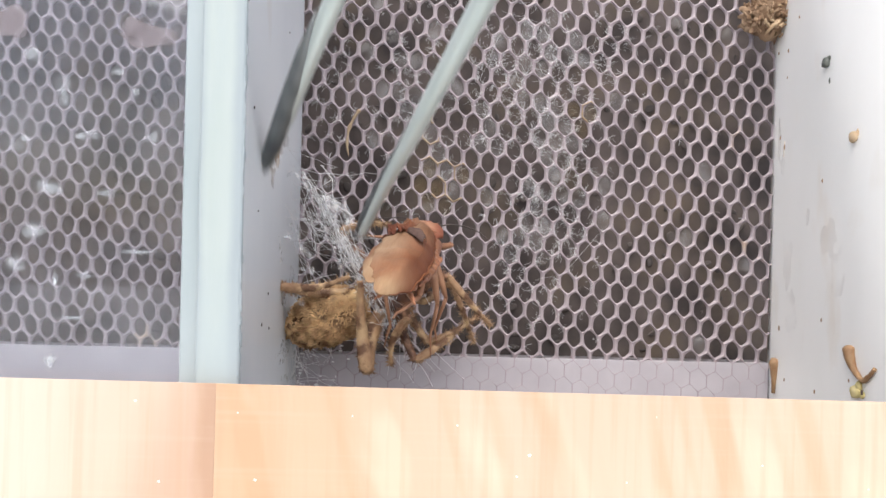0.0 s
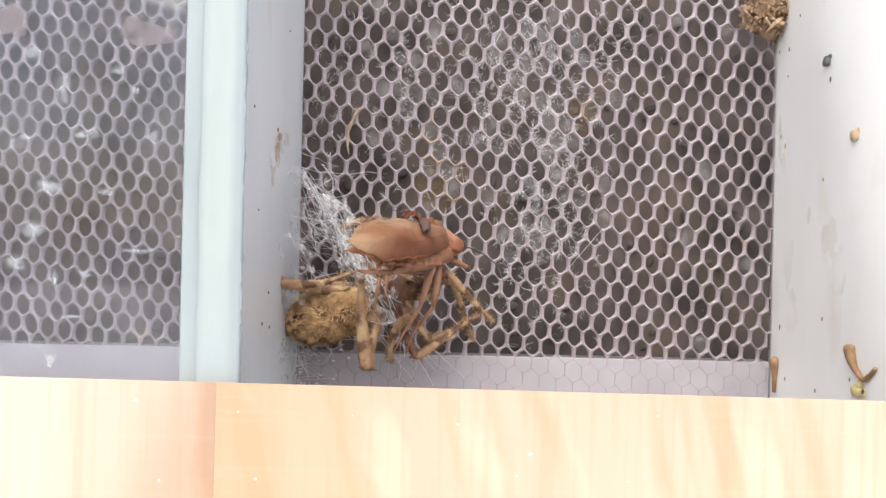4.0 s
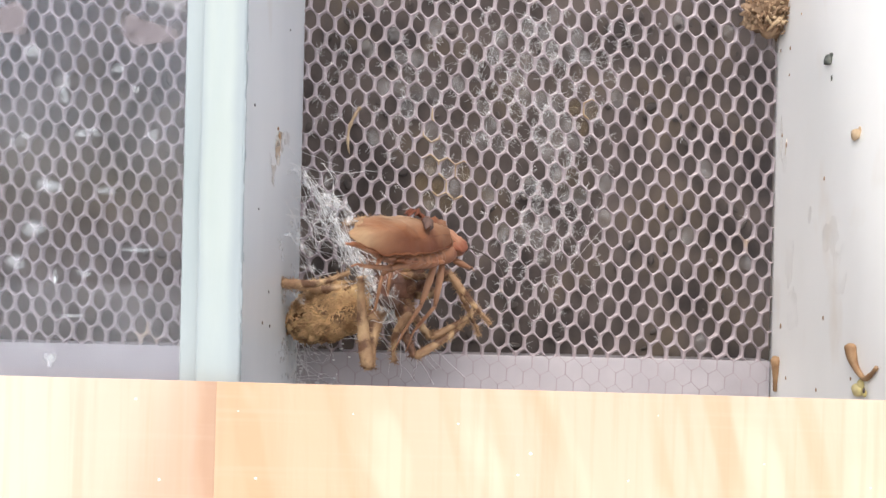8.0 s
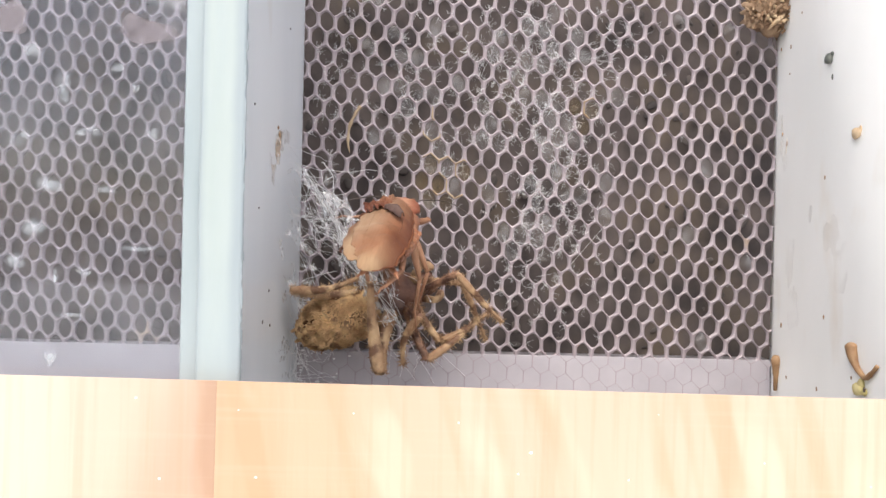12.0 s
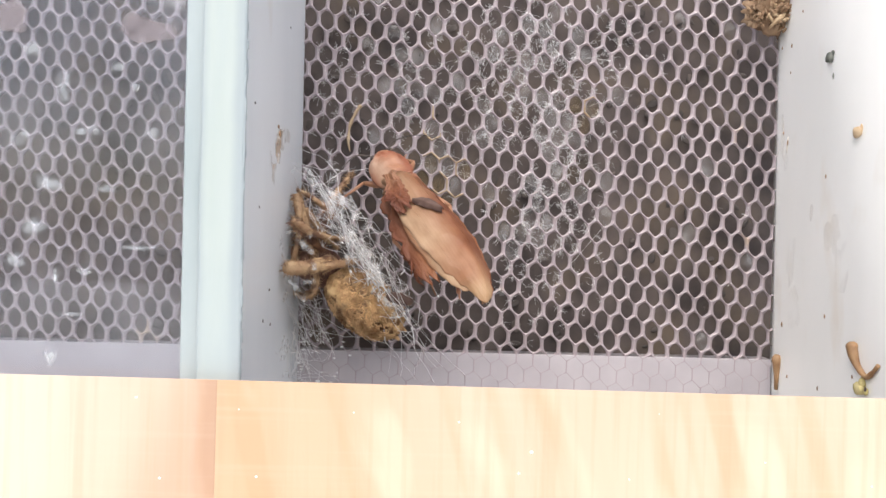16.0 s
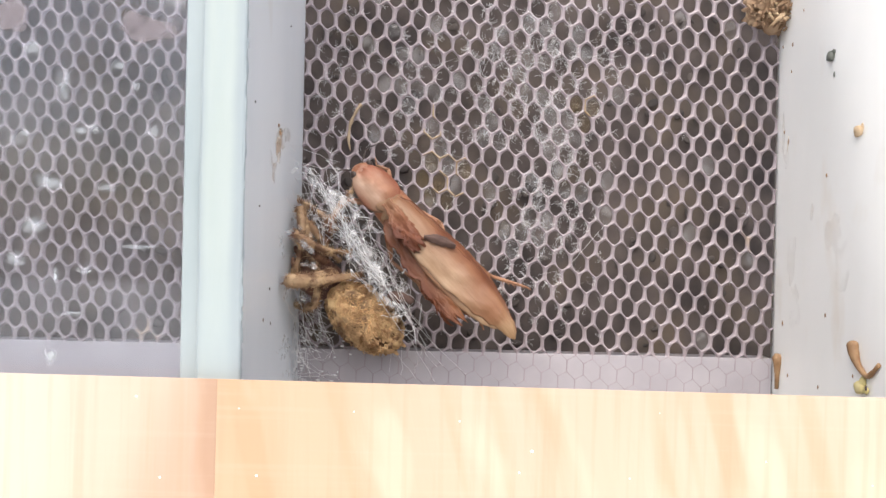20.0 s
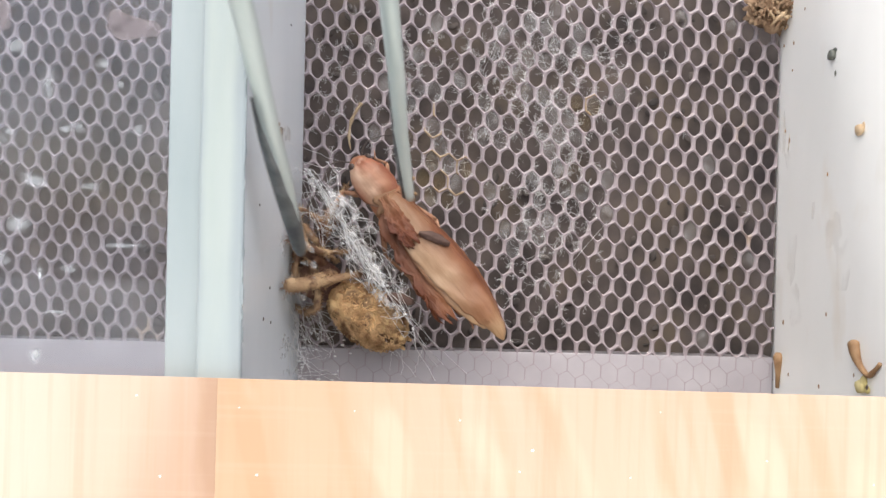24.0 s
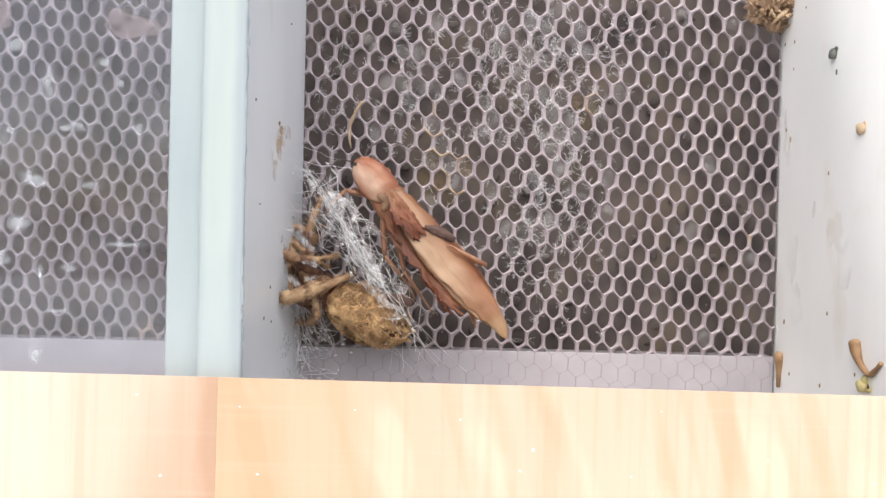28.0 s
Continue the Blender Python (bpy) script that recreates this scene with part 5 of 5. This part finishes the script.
SPIDER_ROWS = (
    (0, (-8.3, -9.0, 23.0), (0.93, 0, 0.36), (0, -1, 0.1)),
    (0.5, (-8.2, -9.0, 23.1), (0.93, 0, 0.36), (0, -1, 0.1)),
    (3.5, (-8.3, -9.0, 23.3), (0.93, 0, 0.36), (0, -1, 0.1)),
    (5.5, (-8.3, -9.0, 23.4), (0.93, 0, 0.36), (0, -1, 0.1)),
    (9.5, (-8.3, -9.0, 23.4), (0.93, 0, 0.36), (0, -1, 0.1)),
    (11, (-7.0, -9.0, 22.6), (0.92, 0, 0.39), (0, -1, 0.1)),
    (12.5, (-6.9, -9.0, 22.6), (0.92, 0, 0.39), (0, -1, 0.1)),
    (13.1, (-10.6, -8.0, 25.0), (0.5, 0, 0.87), (0, -1, 0.1)),
    (13.7, (-16.0, -7.0, 27.6), (-0.2, 0, 0.98), (0, -1, 0.1)),
    (14.5, (-20.3, -7.0, 26.8), (-0.8, 0, 0.6), (0, -1, 0.1)),
    (16, (-20.5, -7.0, 27.0), (-0.78, 0, 0.62), (0, -1, 0.1)),
    (17.1, (-20.4, -7.0, 28.2), (-0.74, 0, 0.67), (0, -1, 0.1)),
    (17.5, (-21.4, -7.0, 24.4), (-0.74, 0, 0.67), (0, -1, 0.1)),
    (18.6, (-21.5, -7.0, 24.1), (-0.74, 0, 0.67), (0, -1, 0.1)),
    (19.5, (-20.9, -7.0, 24.5), (-0.75, 0, 0.66), (0, -1, 0.1)),
    (20.5, (-20.0, -7.0, 25.0), (-0.77, 0, 0.64), (0, -1, 0.1)),
    (21.5, (-20.0, -7.0, 25.0), (-0.77, 0, 0.64), (0, -1, 0.1)),
    (23.6, (-20.0, -7.0, 25.0), (-0.77, 0, 0.64), (0, -1, 0.1)),
    (24.6, (-21.2, -7.0, 22.8), (-0.9, 0, 0.43), (0, -1, 0.1)),
    (28, (-21.3, -7.0, 22.6), (-0.91, 0, 0.41), (0, -1, 0.1)),
)
CORD_ROWS = (
    (0, (-13.3, -13.5, 28.4), (0.53, 0, -0.85), (0, -1, 0)),
    (12.5, (-13.3, -13.5, 28.4), (0.53, 0, -0.85), (0, -1, 0)),
    (14.5, (-12.9, -13.0, 28.4), (0.54, 0, -0.84), (0, -1, 0)),
    (17, (-12.2, -13.0, 28.8), (0.56, 0, -0.83), (0, -1, 0)),
    (21.5, (-12.3, -13.0, 28.5), (0.56, 0, -0.83), (0, -1, 0)),
    (28, (-12.5, -13.0, 28.0), (0.56, 0, -0.83), (0, -1, 0)),
)
# seconds, then for either prong its tip in millimetres and the direction from the tip
TWEEZER_ROWS = (
    (0, (-24.7, -27, 41.1, 0.433, -0.584, 0.687), (-12.4, -16, 32.4, 0.414, -0.59, 0.694)),
    (0.1, (-20.2, -27, 50.9, 0.47, -0.572, 0.672), (-4.6, -16, 45.1, 0.408, -0.591, 0.696)),
    (0.2, (-0.3, -27, 63.3, 0.362, -0.604, 0.71), (17.8, -16, 59.9, 0.441, -0.581, 0.684)),
    (0.3, (7.3, -30, 93.3, 0.265, -0.624, 0.735), (29.8, -16, 95.7, 0.237, -0.629, 0.74)),
    (22.5, (-18.4, -30, 100.3, -0.265, -0.624, 0.735), (-3.8, -16, 110.3, -0.241, -0.629, 0.739)),
    (22.9, (-20.7, -27, 44.3, -0.228, -0.631, 0.742), (-7.5, -16, 46.2, -0.179, -0.637, 0.75)),
    (23.5, (-21.6, -27, 22.3, -0.033, -0.647, 0.762), (-7.4, -16, 24.5, -0.068, -0.646, 0.76)),
    (23.6, (-21.0, -27, 21.0, -0.043, -0.647, 0.761), (-7.4, -16, 24.5, -0.074, -0.646, 0.76)),
    (23.7, (-18.5, -27, 21.6, -0.069, -0.646, 0.76), (-4.5, -16, 27.9, -0.106, -0.644, 0.758)),
    (23.8, (-18.8, -27, 24.3, -0.029, -0.647, 0.762), (-3.4, -16, 29.5, -0.101, -0.644, 0.758)),
    (23.9, (-18.0, -27, 27.8, -0.035, -0.647, 0.761), (-4.1, -16, 36.1, -0.063, -0.646, 0.76)),
    (24, (-19.6, -27, 28.7, -0.075, -0.646, 0.76), (-5.3, -16, 36.9, -0.073, -0.646, 0.76)),
    (24.1, (-23.7, -27, 31.3, -0.008, -0.648, 0.762), (-9.4, -16, 39.3, 0.013, -0.648, 0.762)),
    (24.2, (-21.9, -50, 34.1, 0.022, -0.647, 0.762), (-12.5, -16, 42.5, -0.04, -0.647, 0.761)),
    (24.3, (-17.1, -27, 42.4, -0.108, -0.644, 0.757), (-1.1, -16, 49.9, -0.121, -0.643, 0.756)),
    (24.4, (4.5, -27, 43.9, -0.167, -0.639, 0.751), (18.0, -16, 48.9, -0.141, -0.641, 0.754)),
    (24.5, (5.7, -27, 46.1, -0.145, -0.641, 0.754), (14.4, -16, 51.0, -0.138, -0.641, 0.755)),
    (24.6, (-2.7, -27, 44.7, -0.164, -0.639, 0.752), (4.4, -16, 48.6, -0.116, -0.643, 0.757)),
    (24.7, (-22.0, -27, 40.8, -0.088, -0.645, 0.759), (-14.1, -16, 44.1, -0.02, -0.648, 0.762)),
    (24.8, (-22.1, -27, 36.9, -0.082, -0.645, 0.759), (-11.3, -16, 39.5, -0.035, -0.647, 0.761)),
    (24.9, (-19.5, -27, 30.2, -0.038, -0.647, 0.761), (-7.1, -16, 34.1, -0.036, -0.647, 0.761)),
    (25, (-22.8, -27, 21.7, -0.001, -0.648, 0.762), (-11.2, -16, 24.7, -0.005, -0.648, 0.762)),
    (25.1, (-22.6, -27, 15.3, -0.024, -0.647, 0.762), (-12.0, -16, 18.1, -0.019, -0.648, 0.762)),
    (25.2, (-23.6, -27, 13.0, -0.027, -0.647, 0.762), (-12.6, -16, 13.4, -0.023, -0.647, 0.762)),
    (25.3, (-24.5, -27, 13.2, 0.05, -0.767, 0.639), (-13.5, -16, 14.0, 0.014, -0.768, 0.64)),
    (25.4, (-23.8, -27, 13.2, 0.05, -0.767, 0.639), (-13.8, -16, 15.3, 0.028, -0.768, 0.64)),
    (25.5, (-23.8, -27, 13.2, 0.061, -0.767, 0.639), (-14.0, -16, 15.9, 0.031, -0.768, 0.64)),
    (25.6, (-20.6, -50, 16.9, 0.096, -0.765, 0.637), (-14.9, -16, 14.5, 0.067, -0.767, 0.639)),
    (25.7, (-20.2, -50, 20.4, 0.057, -0.767, 0.639), (-13.9, -16, 22.2, 0.029, -0.768, 0.64)),
    (25.8, (-23.7, -50, 34.4, 0.023, -0.768, 0.64), (-16.0, -16, 42.6, -0.033, -0.768, 0.64)),
    (25.9, (-10.5, -27, 51.0, -0.154, -0.759, 0.633), (4.2, -16, 57.6, -0.175, -0.756, 0.63)),
    (26, (14.3, -27, 53.7, -0.25, -0.744, 0.62), (29.3, -16, 60.6, -0.317, -0.728, 0.607)),
    (26.1, (16.0, -27, 40.9, -0.226, -0.748, 0.624), (30.5, -16, 47.8, -0.279, -0.738, 0.615)),
    (26.2, (11.3, -27, 28.4, -0.193, -0.754, 0.628), (23.8, -16, 34.8, -0.201, -0.753, 0.627)),
    (26.3, (-0.6, -27, 19.5, -0.108, -0.764, 0.636), (11.7, -16, 26.8, -0.135, -0.761, 0.634)),
    (26.4, (-13.0, -27, 16.3, -0.015, -0.768, 0.64), (-1.3, -16, 18.4, -0.076, -0.766, 0.638)),
    (26.5, (-22.4, -27, 13.5, 0.023, -0.768, 0.64), (-10.7, -16, 17.0, -0.024, -0.768, 0.64)),
    (26.6, (-21.4, -27, 13.5, -0.005, -0.768, 0.64), (-12.0, -16, 18.1, -0.027, -0.768, 0.64)),
    (26.7, (-22.1, -27, 13.5, 0.013, -0.768, 0.64), (-11.4, -16, 18.6, -0.042, -0.768, 0.64)),
    (26.8, (-21.6, -27, 13.5, -0.008, -0.768, 0.64), (-11.7, -16, 18.6, -0.036, -0.768, 0.64)),
    (26.9, (-24.3, -27, 14.0, 0.027, -0.768, 0.64), (-12.7, -16, 16.7, -0.009, -0.768, 0.64)),
    (27, (-20.1, -52, 17.8, -0.003, -0.768, 0.64), (-12.2, -16, 16.1, -0.031, -0.768, 0.64)),
    (27.1, (-27.2, -52, 16.7, 0.061, -0.767, 0.639), (-17.3, -30, 19.4, -0.023, -0.768, 0.64)),
    (27.2, (-55.4, -52, 45.9, 0.069, -0.646, 0.76), (-33.9, -50, 44.3, -0.004, -0.648, 0.762)),
    (27.3, (-70.7, -52, 72.1, 0.102, -0.644, 0.758), (-48.2, -50, 70.7, 0.085, -0.645, 0.759)),
)


def prong_pose(row):
    z = Vector(row[3:]).normalized()
    x = Vector((1, 0, 0)) - z * z.x
    x.normalize()
    return Matrix.Translation(mm(*row[:3])) @ Matrix((x, z.cross(x), z)).transposed().to_4x4()


def motions():
    walk(roach, [(t, facing(p, d, n)) for t, p, d, n in ROACH_ROWS])
    # opening of the wings about their roots
    for wing, side, rows in ((wing_right, 1, ((0, -2), (2, 0), (10, 0), (12.5, -2), (14.5, 1), (17, 0), (25.9, 0), (26.6, -1), (28, -1))),
                             (wing_left, -1, ((0, -4), (2, -10), (10, -10), (12, -4), (12.5, -4), (14.5, -3), (17, 0), (25.9, 0), (26.6, -3), (28, -3)))):
        base = Matrix.Translation(mm(-9.5, side * 0.5, 2.2))
        walk(wing, [(t, base @ pose(0, 0, 0, 0, 0, side * a) @ base.inverted()) for t, a in rows])
    base = Matrix.Translation(mm(-6, -1, 2.2))
    walk(hind_right, [(t, base @ pose(0, 0, 0, 0, 0, -a) @ base.inverted()) for t, a in ((0, 4), (2, 0), (10, 0), (12, 4), (14.5, 2), (16, 0), (28, 0))])
    walk(shield, [(0, pose(0, 0, 0)), (25.8, pose(0, 0, 0)), (26.6, pose(*mm(-0.3, -0.2, 0))), (28, pose(*mm(-0.3, -0.2, 0)))])
    for leg, at in hanging_legs:
        place = Matrix.Translation(mm(*at))
        back = place @ Matrix.Rotation(radians(-78), 4, "Y")
        walk(leg, [(0, place), (12.5, place), (14.3, back), (28, back)])
    # the hind leg is stretched out to the side, drawn in again and at last pushed over the wing, its shin folded back
    thigh, shank = Vector((10.8, 1.1, -0.2)), Vector((5.2, -1.8, -0.4))
    hip, knee = Matrix.Translation(mm(0, 1.5, -1)), Matrix.Translation(mm(*thigh))
    swings = [thigh.rotation_difference(Vector(d)).to_matrix() for d in ((10.6, 3.6, 0.4), (10.2, 2.0, 5.6))]
    bends = [shank.rotation_difference(swings[k].inverted() @ Vector(d)).to_matrix().to_4x4() for k, d in ((0, (4.6, 3.2, -0.4)), (1, (0.5, 1.5, 5.0)), (1, (-7.4, -4.4, 0.6)))]
    out, over = (hip @ m.to_4x4() for m in swings)
    walk(hind_leg, [(0, hip), (17.2, hip), (17.8, out), (20.3, out), (21.0, hip), (26.1, hip), (26.7, over), (28, over)])
    walk(hind_shin, [(0, knee), (17.2, knee), (17.8, knee @ bends[0]), (20.3, knee @ bends[0]), (21.0, knee), (26.0, knee), (26.4, knee @ bends[1]), (26.8, knee @ bends[2]), (28, knee @ bends[2])])
    walk(spider, [(t, facing(p, d, n)) for t, p, d, n in SPIDER_ROWS])
    walk(cord, [(t, facing(p, d, n)) for t, p, d, n in CORD_ROWS])
    sway = ((0, 0), (0.5, 3), (1.2, -2), (2.2, 2), (3.5, 0), (6, -2), (7, 0), (8, 2), (9, -4), (10, 3), (11, 0), (12.5, 0))
    turn_over = ((12.9, 0.2), (13.3, 0.45), (13.7, 0.7), (14.3, 1.0), (28.0, 1.0))
    for n, (leg, shin, hip, reach, (feeding, freed)) in enumerate(spider_legs):
        for ob, at, a, b in ((leg, hip, feeding[0], freed[0]), (shin, (reach, 0, 0), feeding[1], freed[1])):
            place, k = Matrix.Translation(mm(*at)), 0.3 if n < 2 else (1.0 if n % 2 else -0.8)
            rows = [(t, place @ pose(0, 0, 0, 0, 0, s * k) @ a.to_matrix().to_4x4()) for t, s in sway]
            walk(ob, rows + [(t, place @ a.slerp(b, f).to_matrix().to_4x4()) for t, f in turn_over])
    walk(door, [(0, pose(0, 0, 0)), (21.6, pose(0, 0, 0)), (22.1, pose(-0.0005, 0, 0)), (22.6, pose(-0.0018, 0, 0)), (28, pose(-0.0018, 0, 0))])
    main = [(t, prong_pose(right)) for t, left, right in TWEEZER_ROWS]
    walk(tweezers, main + [(28.0, main[-1][1])])
    other = [(t, prong_pose(right).inverted() @ prong_pose(left)) for t, left, right in TWEEZER_ROWS]
    walk(prong_left, other + [(28.0, other[-1][1])])


motions()
